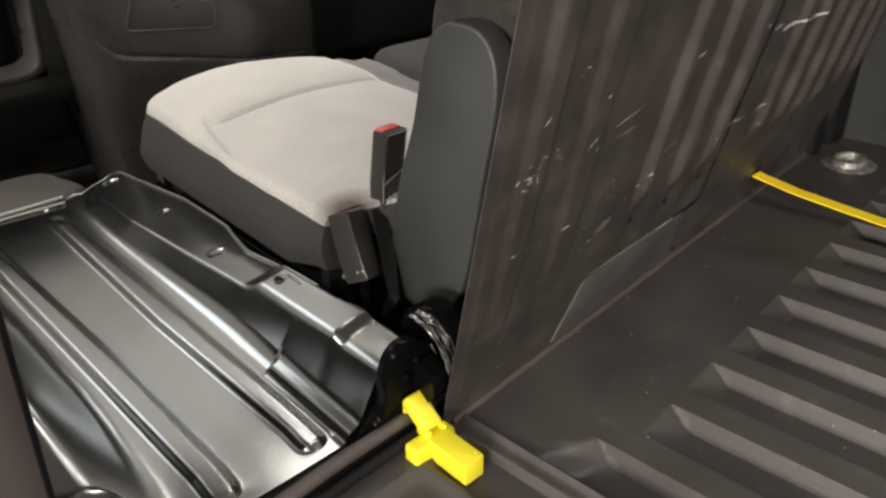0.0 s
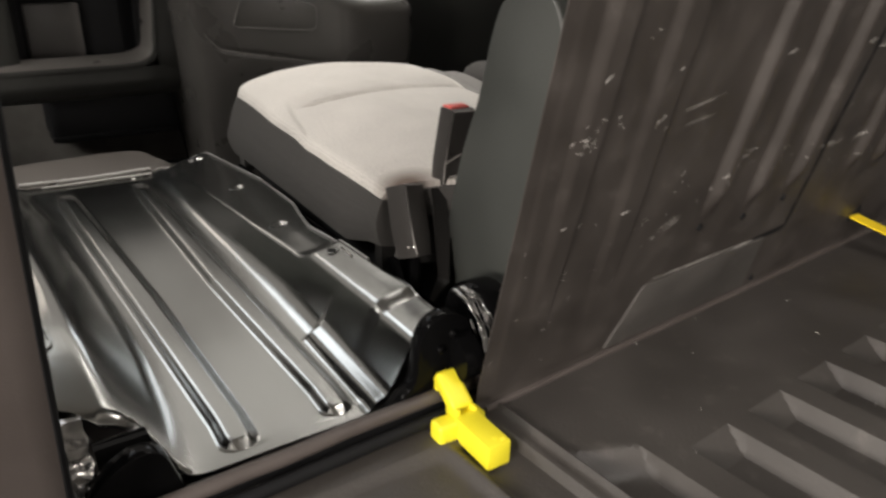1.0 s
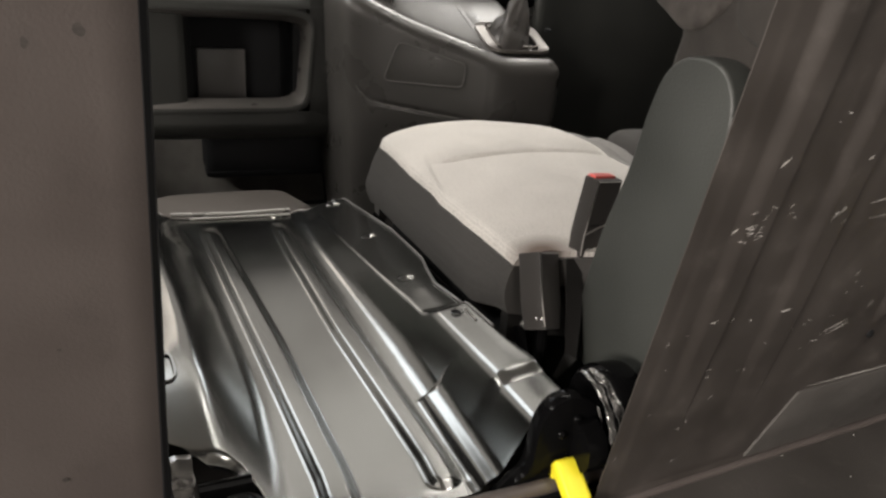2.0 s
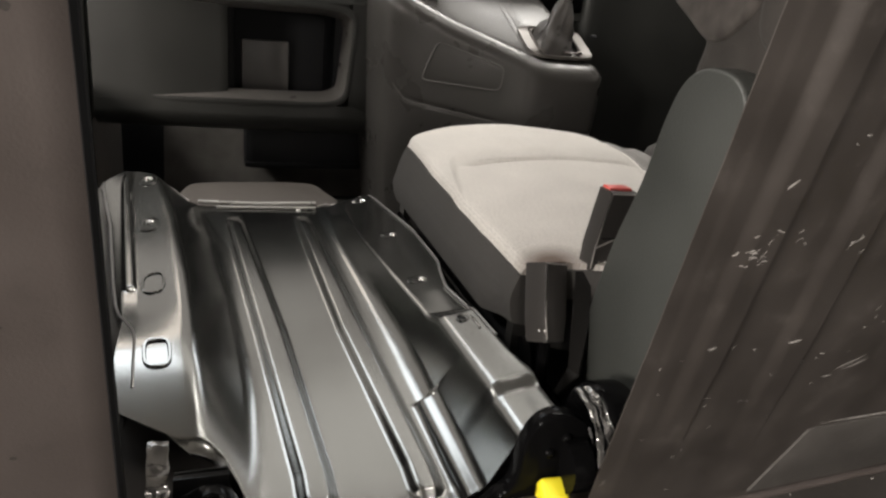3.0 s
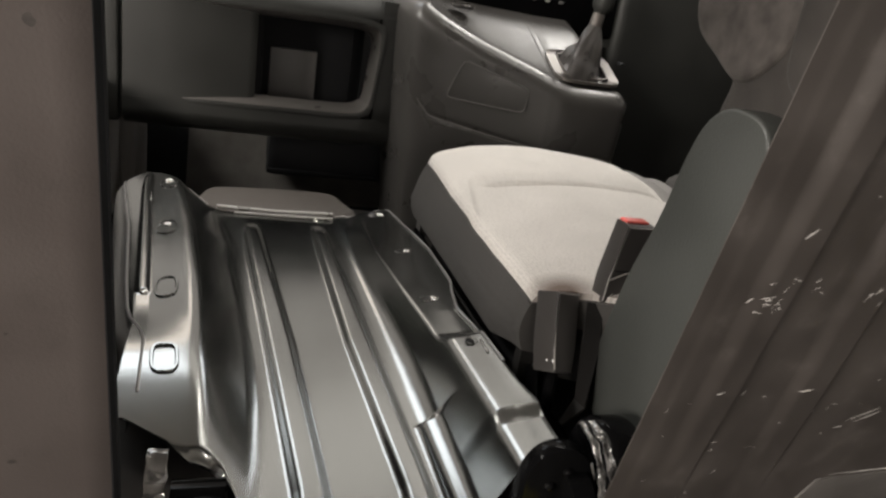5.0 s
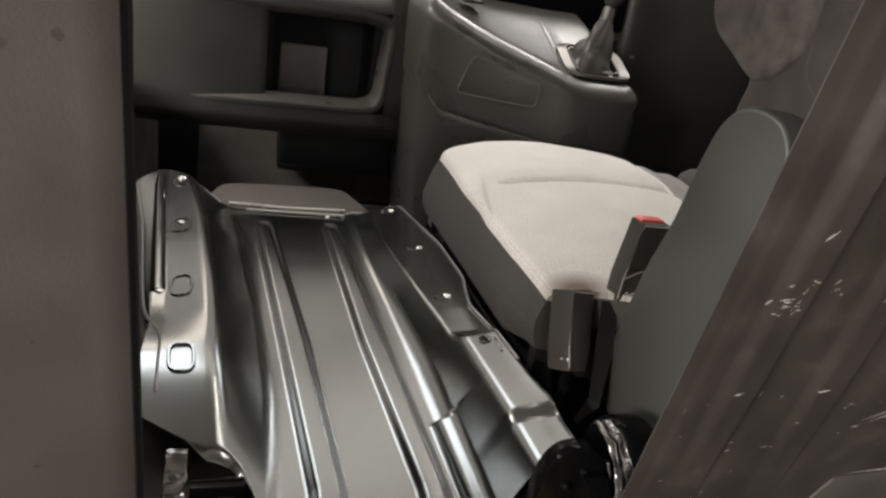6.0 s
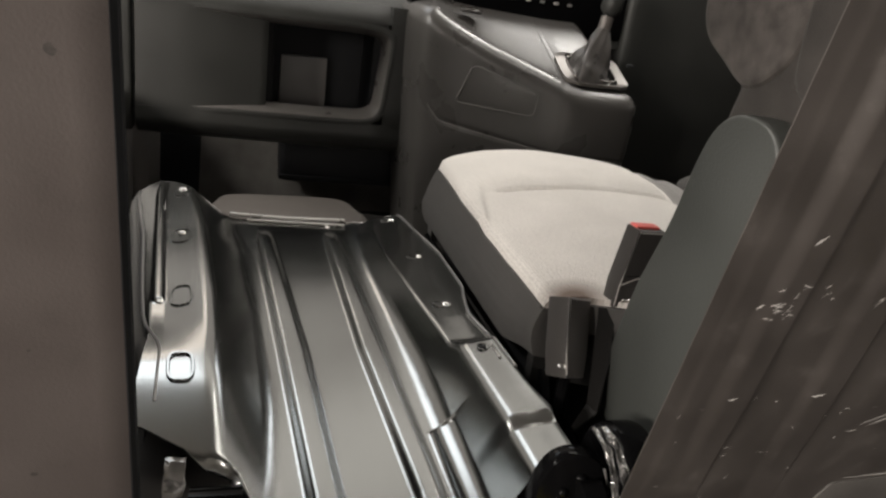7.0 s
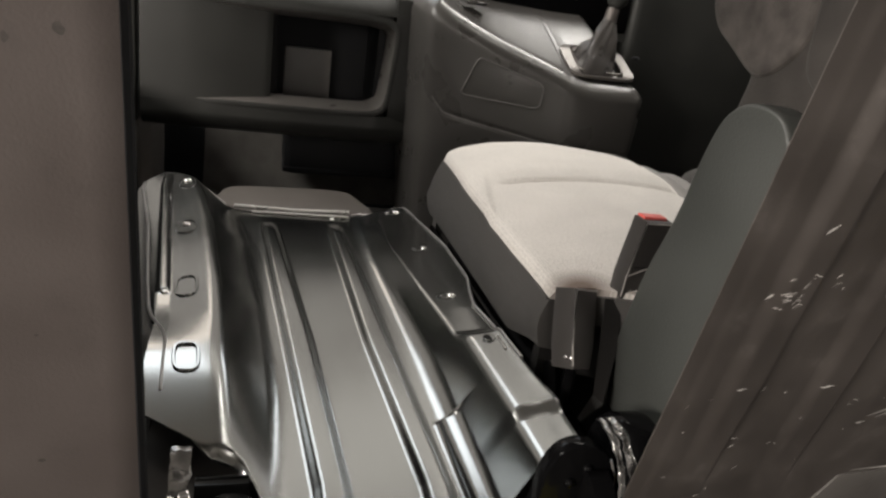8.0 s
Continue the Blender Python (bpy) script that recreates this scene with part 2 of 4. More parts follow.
def sheet(nu, nv, f, thick=0.0, back=None):
    """A grid of points f(u, v), with u and v from 0 to 1; thick gives it a second skin along back."""
    vs, fs = [], []
    for j in range(nv + 1):
        for i in range(nu + 1):
            vs.append(f(i / nu, j / nv))
    w = nu + 1
    for j in range(nv):
        for i in range(nu):
            a = j * w + i
            fs.append((a, a + 1, a + w + 1, a + w))
    if thick:
        n = len(vs)
        back = Vector(back or (0, 0, -1)) * thick
        vs += [tuple(Vector(v) + back) for v in vs]
        fs += [tuple(n + k for k in reversed(q)) for q in fs]
        rim = [i for i in range(w)] + [j * w + nu for j in range(1, nv + 1)] + [nv * w + i for i in range(nu - 1, -1, -1)] + [j * w for j in range(nv - 1, 0, -1)]
        for a, b in zip(rim, rim[1:] + rim[:1]):
            fs.append((b, a, a + n, b + n))
    me = bpy.data.meshes.new("sheet")
    me.from_pydata(vs, [], fs)
    bm = bmesh.new()
    bm.from_mesh(me)
    bpy.data.meshes.remove(me)
    return bm


def table(x, xs, ys):
    return float(np.interp(x, xs, ys))


def step(v):
    v = min(1.0, max(0.0, v))
    return v * v * (3 - 2 * v)


def bell(v):
    return math.exp(-v * v)


def dome(x, y, z, r, h, sides=14, bm=None):
    """A low round button."""
    bm = bm or bmesh.new()
    rings = [[bm.verts.new((x + r * math.cos(a) * math.cos(k * 2 * math.pi / sides), y + r * math.cos(a) * math.sin(k * 2 * math.pi / sides), z + h * math.sin(a))) for k in range(sides)] for a in (0, 0.5, 1.0)]
    top = bm.verts.new((x, y, z + h))
    low = [bm.verts.new((v.co.x, v.co.y, z - 0.004)) for v in rings[0]]
    for u, v in ((low, rings[0]), (rings[0], rings[1]), (rings[1], rings[2])):
        for k in range(sides):
            bm.faces.new((u[k], u[(k + 1) % sides], v[(k + 1) % sides], v[k]))
    for k in range(sides):
        bm.faces.new((rings[2][k], rings[2][(k + 1) % sides], top))
    return bm


def ring(x, y, z, rx, ry, bar, bm=None, square=1.0, n=28):
    """A raised rim round a hole."""
    pts = []
    for k in range(n + 1):
        a = 2 * math.pi * k / n
        c, s = math.cos(a), math.sin(a)
        pts.append((x + rx * math.copysign(abs(c) ** square, c), y + ry * math.copysign(abs(s) ** square, s), z))
    return tube(pts, bar, 6, bm)


LEAN_BACK, SKEW = 0.2226, 0.07  # the bulkhead falls back with height, and the van stands slightly askew to the x axis


def bulk_y(x, z):
    return -LEAN_BACK * z + SKEW * x - 0.012


# ---- structure: the load bay ----
FAR_EDGE, PITCH, RUN = 0.3065, 0.1203, 0.069  # the troughs' far edges, their spacing, and how their ends step back across the bay


def floor_z(x, y):
    """Flat by the bulkhead, then long troughs with ramped ends and steep sides."""
    z = 0.0
    xs = x + 0.08 * (y + 0.2)
    k = math.ceil((xs - FAR_EDGE) / PITCH)
    s = FAR_EDGE + k * PITCH - xs
    if xs > 0.11 and k >= -1:
        wall = min(1.0, max(0.0, min(s / 0.011, (0.077 - s) / 0.008)))
        start = -0.189 + RUN * (xs - 0.3)
        if k < 0:
            start = -0.124 - 0.46 * (xs - 0.107)
        z -= 0.023 * min(wall, min(1.0, max(0.0, (start - y) / 0.034)))
    z += 0.007 * bell((xs - 0.104) / 0.005)
    z -= 0.010 * step((0.085 - xs) / 0.012) * step((-0.035 - y) / 0.02)
    z += 0.010 * bell((xs - 0.008) / 0.010) * step((-0.035 - y) / 0.02)
    return z + 0.0005 * noise.noise((x * 20, y * 20, 5))


cuts = {round(-0.78 + 0.02 * k, 4) for k in range(37)} | {round(-0.04 + 0.003 * k, 4) for k in range(58)}
for k in range(-1, 11):
    for s in (-0.018, -0.006, -0.0015, 0.0, 0.0015, 0.0055, 0.0095, 0.011, 0.0125, 0.02, 0.035, 0.05, 0.062, 0.0675, 0.069, 0.0705, 0.0735, 0.0765, 0.077, 0.0785):
        cuts.add(round(FAR_EDGE + k * PITCH - s, 4))
FLOOR_X = sorted(c for c in cuts if c < 1.52)
FLOOR_Y = [0.11, 0.08, 0.05, 0.02, 0.0] + [-0.01 - 0.006 * k for k in range(28)] + [-0.1865, -0.1885, -0.189, -0.1905, -0.195, -0.201, -0.207, -0.2115, -0.216, -0.2215, -0.223, -0.2245, -0.228] + [-0.235 - 0.02 * k for k in range(20)] + [-0.7, -0.9, -1.2, -1.6, -2.0, -2.4]


def floor_point(u, v):
    xs, y = FLOOR_X[int(round(u * (len(FLOOR_X) - 1)))], FLOOR_Y[int(round(v * (len(FLOOR_Y) - 1)))]
    y += RUN * (max(0.0, xs) - 0.3) * step((0.1 - y) / 0.2)
    x = xs - 0.08 * (y + 0.2)
    return (x, y, floor_z(x, y))


floor = link("floor", sheet(len(FLOOR_X) - 1, len(FLOOR_Y) - 1, floor_point, 0.02), FLOORM, sharp=24)
tagged(floor, "dark grey ribbed plastic floor of the van's load bay", "floor", kind="structure")

RIBS = ((0.100, 0.147, 0.07), (0.204, 0.255, 0.07), (0.405, 0.434, 0.185), (0.510, 0.542, 0.178), (0.616, 0.648, 0.185), (0.806, 0.836, 0.18),
        (0.905, 0.935, 0.17), (1.005, 1.035, 0.17), (1.105, 1.135, 0.17), (1.215, 1.245, 0.17), (1.315, 1.345, 0.17))
EDGE_R, TOP, FAR_R = 0.055, 1.12, 1.40


def bulkhead_point(u, v):
    x = EDGE_R + (FAR_R - EDGE_R) * u
    z = 0.004 + (0.6 * v / 0.8 if v < 0.8 else 0.6 + (TOP - 0.6) * (v - 0.8) / 0.2)
    out = 0.0
    for a, b, zb in RIBS:
        out += (0.0055 + 0.0045 * step((z - 0.3) / 0.3) if x < 0.3 else 0.0135) * min(step((x - a) / (0.020 if x < 0.3 else 0.014)), step((b - x) / 0.004)) * step((z - zb) / (0.20 if x < 0.3 else 0.05))
    out += 0.0010 * step((x - 0.070) / 0.012)
    out += 0.007 * step((0.012 - z) / 0.012) ** 2
    out += 0.0012 * noise.noise((x * 9, z * 6, 2.0)) + 0.0005 * noise.noise((x * 40, z * 30, 6.0))
    return (x, bulk_y(x, z) - out, z)


bulk = link("wall_front", sheet(900, 110, bulkhead_point, 0.0015, (0, 1, 0)), BULK)
tagged(bulk, "dark brown ribbed plastic bulkhead with white scuffs", "bulkhead", kind="structure")

def jamb_y(x, z):
    """The smooth panel beside the hatch leans further over the load bay than the ribbed bulkhead."""
    return -0.0155 - 0.311 * z + SKEW * (x + 0.38)


def jamb_x(z):
    return -0.3805 + 0.0252 * z


pillar = link("wall_pillar", sheet(40, 40, lambda u, v: (-0.80 + (jamb_x(-0.02 + (TOP + 0.02) * v) - 0.002 + 0.80) * u, jamb_y(-0.80 + 0.42 * u, -0.02 + (TOP + 0.02) * v) + 0.004 * step((u - 0.985) / 0.015), -0.02 + (TOP + 0.02) * v), 0.006, (0, 1, 0)), JAMB)
tagged(pillar, "smooth dark brown plastic panel beside the hatch opening", "bulkhead panel", kind="structure")
back = link("trim_pillar_edge", tube([(jamb_x(z) - 0.0055, jamb_y(jamb_x(z), z) + 0.006, z) for z in (0.0, 0.3, 0.6, TOP)], 0.0045, 8), SOOT)
tagged(back, "rounded dark plastic edge of the hatch opening", "trim", kind="structure")
head = link("wall_header", prism(((-0.80, TOP), (1.4, TOP), (1.4, TOP + 0.15), (-0.80, TOP + 0.15)), bulk_y(0, TOP) - 0.09, bulk_y(0, TOP) + 0.12, "y"), BULK)
tagged(head, "dark bulkhead header under the van roof", "bulkhead", kind="structure")
under = link("wall_sill", rbox(-0.80, 0.20, 0.012, 0.03, -0.2, 0.018, 0.003), SOOT)
tagged(under, "black bulkhead face under the hatch sill", "bulkhead", kind="structure")
lip = link("trim_sill", tube([(-0.375 + 0.46 * k / 12, 0.000 + 0.0015 * k + 0.001 * math.sin(k), 0.026 + 0.0005 * math.sin(2 * k)) for k in range(13)], 0.009, 12), JAMB)
tagged(lip, "rounded dark lip along the hatch sill", "trim", kind="structure")
lip2 = link("trim_sill_seal", tube([(-0.375 + 0.46 * k / 12, -0.018 + 0.0015 * k, 0.010) for k in range(13)], 0.008, 10), SOOT)
tagged(lip2, "black rubber seal below the hatch sill", "trim", kind="structure")

wall_r = link("wall_right", rbox(1.485, 1.51, -2.4, 1.9, -0.35, 0.75, 0.0), SHIELD)
tagged(wall_r, "dark inner side wall of the van", "wall", kind="structure")
post = link("trim_post", rbox(1.42, 1.485, -0.13, -0.045, 0.05, 1.2, 0.015), BULK)
tagged(post, "brown plastic covered body post", "trim", kind="structure")
corner = link("trim_corner", rbox(1.405, 1.49, 0.06, 0.12, -0.02, 1.2, 0.004), SOOT)
tagged(corner, "black gap closing between bulkhead and side wall", "trim", kind="structure")
wall_l = link("wall_left", rbox(-0.80, -0.77, -2.4, -1.15, -0.2, 1.25, 0.01), BODY)
tagged(wall_l, "painted inner side wall behind the open sliding door", "wall", kind="structure")
roof = link("ceiling", rbox(-0.80, 1.51, -2.4, 1.15, 1.27, 1.30, 0.0), LINER)
tagged(roof, "pale lining under the van roof", "ceiling", kind="structure")
ground = link("ground", sheet(20, 20, lambda u, v: (-30 + 60 * u, -30 + 60 * v, -0.62)), SLAB)
tagged(ground, "grey concrete workshop floor outside the van", "ground", kind="structure")

# two unseen walls, added with a gap between to shape the steel's reflections
for x0, x1 in ((-7.0, -2.6), (-1.05, 7.0)):
    far = link("wall_unseen", rbox(x0, x1, 5.2, 5.4, -0.62, 2.2, 0.0), SLABG)
    tagged(far, "unseen grey-green wall, added to shape reflections in the seat steel", "wall", kind="structure")

flap = link("trim_flap", prism(round_outline(((0.284, 0.010), (0.330, 0.106), (0.628, 0.107), (0.628, 0.010)), 0.005), -0.0035, 0.002, "y", 0.0015), FLAPM)
for v in flap.data.vertices:
    v.co.y += bulk_y(v.co.x, v.co.z)
tagged(flap, "grey plastic cover plate low on the bulkhead", "cover plate", kind="structure")
joint = link("trim_floor_joint", tube([(0.07 + 1.31 * k / 30, bulk_y(0.07 + 1.31 * k / 30, 0.0) - 0.006 + 0.0006 * math.sin(3 * k), 0.003) for k in range(31)], 0.0048, 8), JAMB)
tagged(joint, "rounded brown plastic joint between bulkhead and load floor", "trim", kind="structure")

# ---- structure: the cab ----
cabfloor = link("floor_cab", sheet(60, 40, lambda u, v: (-0.75 + 2.15 * u, 0.03 + 1.75 * v, -0.16 + 0.004 * noise.noise((u * 9, v * 9, 0)))), CARPET)
tagged(cabfloor, "dark grey carpet on the cab floor", "floor", kind="structure")
toe = link("wall_toe_board", sheet(40, 24, lambda u, v: (-0.75 + 2.15 * u, 1.74 + 0.32 * v, -0.16 + 0.62 * v + 0.01 * noise.noise((u * 12, v * 6, 4)))), SOOT)
tagged(toe, "black sloping toe board of the passenger footwell", "wall", kind="structure")
sill = link("trim_body_sill", tube([(-0.64, 0.05, -0.17), (-0.645, 0.8, -0.17), (-0.64, 1.45, -0.16), (-0.635, 1.62, -0.06), (-0.625, 1.70, 0.12), (-0.615, 1.72, 0.4), (-0.60, 1.74, 0.7)], 0.035, 14), BODY)
tagged(sill, "pale painted body edge round the open passenger doorway", "door sill", kind="structure")
seal = link("trim_door_seal", tube([(-0.600, 0.05, -0.150), (-0.602, 0.8, -0.150), (-0.598, 1.40, -0.14), (-0.590, 1.545, -0.05), (-0.580, 1.60, 0.08), (-0.572, 1.63, 0.22), (-0.566, 1.65, 0.45), (-0.56, 1.67, 0.7)], 0.011, 10), BLACK)
tagged(seal, "black rubber seal round the open passenger doorway", "door seal", kind="structure")
# unseen panel, its top stepped to block one lamp and let reflections past
card = link("door_light_screen", sheet(24, 40, lambda u, v: (-0.66 - 0.015 * math.sin(v * 9), 0.0 + 1.85 * u, -0.19 + (0.46 + 0.40 * step((0.44 - u) / 0.03)) * v), 0.05, (-1, 0, 0)), CLOTHB)
tagged(card, "unseen black stand-in for the passenger door, stepped to block and pass light", "door", kind="structure")
kick = link("trim_kick_panel", rbox(-0.60, -0.56, 1.50, 1.80, -0.16, 0.20, 0.015, 3), GREY)
tagged(kick, "pale grey plastic kick panel in the passenger footwell", "trim", kind="structure")
# bar added for a pale streak of unknown source in the dark cab
cab_bar = link("trim_cab_bar", tube([(1.15, 1.89, 0.238), (1.19, 1.845, 0.257), (1.235, 1.76, 0.305), (1.275, 1.666, 0.360)], 0.006, 8), SATIN)
tagged(cab_bar, "satin grey bar added for a pale streak by the driver's door", "trim", kind="structure")
# the unlit side of the cab is put into this door's black
wall_cab_r = link("wall_driver_door", rbox(1.30, 1.36, 0.06, 1.9, -0.2, 0.62, 0.01), SOOT)
tagged(wall_cab_r, "driver's door beyond the seats, black for the shade on that side", "door", kind="structure")


# ---- the folded passenger seat ----
def seat_left(y):
    return table(y, (0.03, 0.185, 0.222, 0.2725, 0.32, 0.352, 0.40, 0.436, 0.514, 0.73, 0.929, 0.963, 1.0, 1.03), (-0.412, -0.4083, -0.4019, -0.4044, -0.4065, -0.413, -0.434, -0.4425, -0.4535, -0.479, -0.5124, -0.5116, -0.498, -0.475))


def seat_right(y):
    return table(y, (0.03, 0.15, 0.20, 0.36, 0.43, 0.50, 0.54, 0.70, 0.945, 0.975), (0.066, 0.068, 0.060, 0.052, 0.042, 0.053, 0.062, 0.060, 0.022, 0.004))


def bead_tip(y, tip, hw):
    """How wide a bead still is near its round end."""
    d = tip + hw - y
    return 1.0 if d <= 0 else math.sqrt(max(0.0004, 1 - min(1.0, d / hw) ** 2))


def seat_section(y):
    """The panel's cross-section at y, from the outer rim to the inner one: corners (x, z, rounding)."""
    pan = 0.010 + 0.067 * y
    left, right = seat_left(y), seat_right(y)
    # outer flange with its long bead
    zl = sum(table(y + d, (0.05, 0.10, 0.15, 0.20, 0.25, 0.28, 0.32, 0.38, 1.10), (0.028, 0.0445, 0.0602, 0.0735, 0.0850, 0.0905, 0.0950, 0.0992, 0.1422)) for d in (-0.018, -0.012, -0.006, 0.0, 0.006, 0.012, 0.018)) / 7
    shoulder = table(y, (0.05, 0.195, 0.261, 0.349, 0.517, 0.746, 0.90, 0.97, 1.03), (-0.320, -0.3277, -0.3323, -0.3379, -0.3505, -0.3735, -0.400, -0.418, -0.430))
    foot = table(y, (0.05, 0.19, 0.26, 0.35, 0.517, 0.746, 0.90, 1.03), (-0.268, -0.272, -0.273, -0.277, -0.289, -0.313, -0.340, -0.360))
    c = table(y, (0.38, 0.475, 0.901, 1.03), (-0.415, -0.4226, -0.4624, -0.466))
    h = 0.0050 * step((y - 0.464) / 0.012) * step((0.985 - y) / 0.05)
    fall = 0.20 * step((y - 0.28) / 0.16)
    zc = zl - fall * (shoulder - 0.012 - c)
    out = [(left, zc - 0.020, 0), (left + 0.003, zc - fall * (c - left) - 0.001, 0.004), (c - 0.010, zc, 0.003), (c - 0.005, zc + h, 0.003), (c + 0.004, zc + h, 0.003), (c + 0.009, zc, 0.003),
           (shoulder - 0.003, zl + 0.001, 0.013), (foot + 0.007, pan, 0.018)]
    # two long flat-topped beads
    fade = step((0.885 - y) / 0.07)
    for la, lb, lc, ra, rb, rc, tip in ((-0.231, -0.2535, -0.288, -0.188, -0.208, -0.2505, 0.056), (-0.1105, -0.135, -0.153, -0.0705, -0.0905, -0.119, 0.056)):
        xl, xr = table(y, (0.11, 0.42, 0.87), (la, lb, lc)), table(y, (0.11, 0.42, 0.87), (ra, rb, rc))
        m, hw = (xl + xr) / 2, (xr - xl) / 2
        k = bead_tip(y, tip, hw)
        hh = 0.0088 * fade * min(1.0, max(0.0, (y - tip) / 0.010))
        out += [(m - hw * k, pan, 0.0042), (m - (hw - 0.0095) * k, pan + hh, 0.0042), (m + (hw - 0.0105) * k, pan + hh, 0.0042), (m + hw * k, pan, 0.005)]
    # the rising inner side, with a raised ledge along its rear end
    box = step((0.358 - y) / 0.040)
    back = step((y - 0.116) / 0.030)
    inner = table(y, (0.05, 0.40, 0.52, 0.70, 0.85, 0.95), (0.002, -0.019, -0.032, -0.048, -0.052, -0.030))
    xd = inner * (1 - box) + box * (0.0015 - 0.0005 * back - 0.035 * max(0.0, y - 0.15))
    top = 0.0895 * (1 - box) + box * (0.0962 + 0.0055 * back)
    xa = table(y, (0.05, 0.20, 0.34, 0.54, 0.72, 0.93), (-0.043, -0.048, -0.0535, -0.067, -0.081, -0.095))
    low = step((0.228 - y) / 0.010)
    brow = Vector((table(y, (0.05, 0.20, 0.33, 0.40, 0.52, 0.70, 0.85, 0.95), (-0.002, -0.007, -0.013, -0.019, -0.032, -0.048, -0.052, -0.030)), 0.0895 + 0.004 * step((0.45 - y) / 0.3)))
    b = Vector((xa, pan)).lerp(brow, 0.50).lerp(Vector((xa - 0.009, pan + 0.0115)), low)
    d = Vector((xa, pan)).lerp(brow, 0.80).lerp(Vector((xa + 0.008, pan + 0.0180)), low)
    out += [(xa - 0.018 * low, pan, 0.029 - 0.020 * low), (b.x, b.y, 0.012 - 0.006 * low), (d.x, d.y, 0.010), (xd, top, 0.007 + 0.009 * box)]
    # the inner flange, higher and rounder over the hinge
    right -= 0.008 * box
    crown = xd + 0.016 + (right - xd - 0.016) * 0.06
    rim = 0.0955 + 0.0005 * y
    out += [(crown, top + 0.0012 + 0.0022 * box, 0.010), ((crown + right) / 2, top + 0.0045 + 0.0022 * box, 0.008), (right - 0.0085, rim * (1 - box) + (top + 0.0098) * box, 0.004),
            (right - 0.004, rim * (1 - box) + (top + 0.0100) * box + 0.0022 * (1 - box), 0.003), (right, (rim - 0.016) * (1 - box) + (top - 0.012) * box, 0)]
    return out


def rounded_section(corners, arc=6, flat=3):
    """Points along the corners, each rounded, always the same number of them."""
    pts = [Vector((x, z)) for x, z, r in corners]
    line, last = [], pts[0]
    for k in range(1, len(pts)):
        if k < len(pts) - 1:
            p, q, n = pts[k - 1], pts[k], pts[k + 1]
            r0, r1, r2 = (corners[k + i][2] + 1e-5 for i in (-1, 0, 1))
            r = min(r1, 0.98 * (q - p).length * r1 / (r0 + r1), 0.98 * (n - q).length * r1 / (r1 + r2))
            u = q + (p - q).normalized() * r if (p - q).length > 1e-9 else q
            v = q + (n - q).normalized() * r if (n - q).length > 1e-9 else q
        else:
            u = pts[k]
        for i in range(flat):
            line.append(last.lerp(u, i / flat))
        if k < len(pts) - 1:
            for i in range(arc):
                t = i / arc
                line.append(u * (1 - t) ** 2 + q * 2 * t * (1 - t) + v * t * t)
            last = v
    line.append(pts[-1])
    return [(p.x, p.y) for p in line]


SEAT_Y = np.linspace(0.02, 1.03, 1400)
SEAT_CUT = np.array([rounded_section(seat_section(y)) for y in SEAT_Y])
COLS, ROWS = SEAT_CUT.shape[1], 330


def seat_at(k, y):
    """The panel's point in column k at y."""
    f = min(len(SEAT_Y) - 1.001, max(0.0, (y - 0.02) / 1.01 * (len(SEAT_Y) - 1)))
    i = int(f)
    x, z = SEAT_CUT[i, k] * (1 - (f - i)) + SEAT_CUT[i + 1, k] * (f - i)
    return float(x), float(z)


def seat_z(x, y):
    f = int(round((y - 0.02) / 1.01 * (len(SEAT_Y) - 1)))
    return table(x, SEAT_CUT[f, :, 0], SEAT_CUT[f, :, 1])


def seat_point(u, v):
    # the rear rim climbs towards the outer side, the front rim rises at both flanges
    k = int(round(u * (COLS - 1)))
    xr, xf = SEAT_CUT[152, k, 0], SEAT_CUT[1240, k, 0]
    ur, uf = (xr + 0.39) / 0.457, (xf - SEAT_CUT[1240, 0, 0]) / (SEAT_CUT[1240, -1, 0] - SEAT_CUT[1240, 0, 0])
    y0 = table(ur, (-0.044, 0.012, 0.066, 0.1015, 0.171, 0.197, 0.217, 0.234, 0.252, 0.28, 1.0), (0.187, 0.170, 0.154, 0.137, 0.130, 0.115, 0.090, 0.062, 0.046, 0.042, 0.044))
    y1 = table(uf, (0.0, 0.015, 0.04, 0.08, 0.13, 0.19, 0.25, 0.30, 0.36, 0.72, 0.80, 0.90, 0.96, 0.985, 1.0), (0.952, 0.980, 0.994, 1.003, 0.998, 0.972, 0.944, 0.936, 0.930, 0.922, 0.925, 0.944, 0.956, 0.950, 0.938))
    y = y0 + (y1 - y0) * (0.45 * v + 0.55 * v * v)
    x, z = seat_at(k, y)
    z -= 0.010 * step((v - 0.985) / 0.015) * (step((-0.345 - x) / 0.02) + step((x + 0.08) / 0.02))
    z -= 0.011 * max(0.0, 1 - v / 0.04) ** 2 * step((ur - 0.09) / 0.03) * step((0.26 - ur) / 0.04)
    z += 0.0004 * noise.noise((x * 11, y * 7, 1.0))
    return (x, y, z)


seat = thing("folded_seat", "passenger seat folded flat, its pressed dark steel back up", "seat")
panel = part("back_panel", sheet(COLS - 1, ROWS, seat_point, 0.002), STEEL, seat, "pressed glossy dark steel back panel with long beads")
for x, y in ((0.012, 0.478), (0.013, 0.689), (-0.002, 0.906), (-0.4249, 0.928), (-0.4107, 0.715), (-0.136, 0.907)):
    r = 0.0075 if y != 0.907 else 0.005
    part("bolt", dome(x, y, seat_z(x, y) + 0.0005, r, 0.0030), BRIGHT, panel, "small bright bolt head")
part("bead_end", dome(-0.4210, 0.471, seat_z(-0.4210, 0.461) + 0.0005, 0.0075, 0.0035), BRIGHT, panel, "bright button at the end of the flange bead")


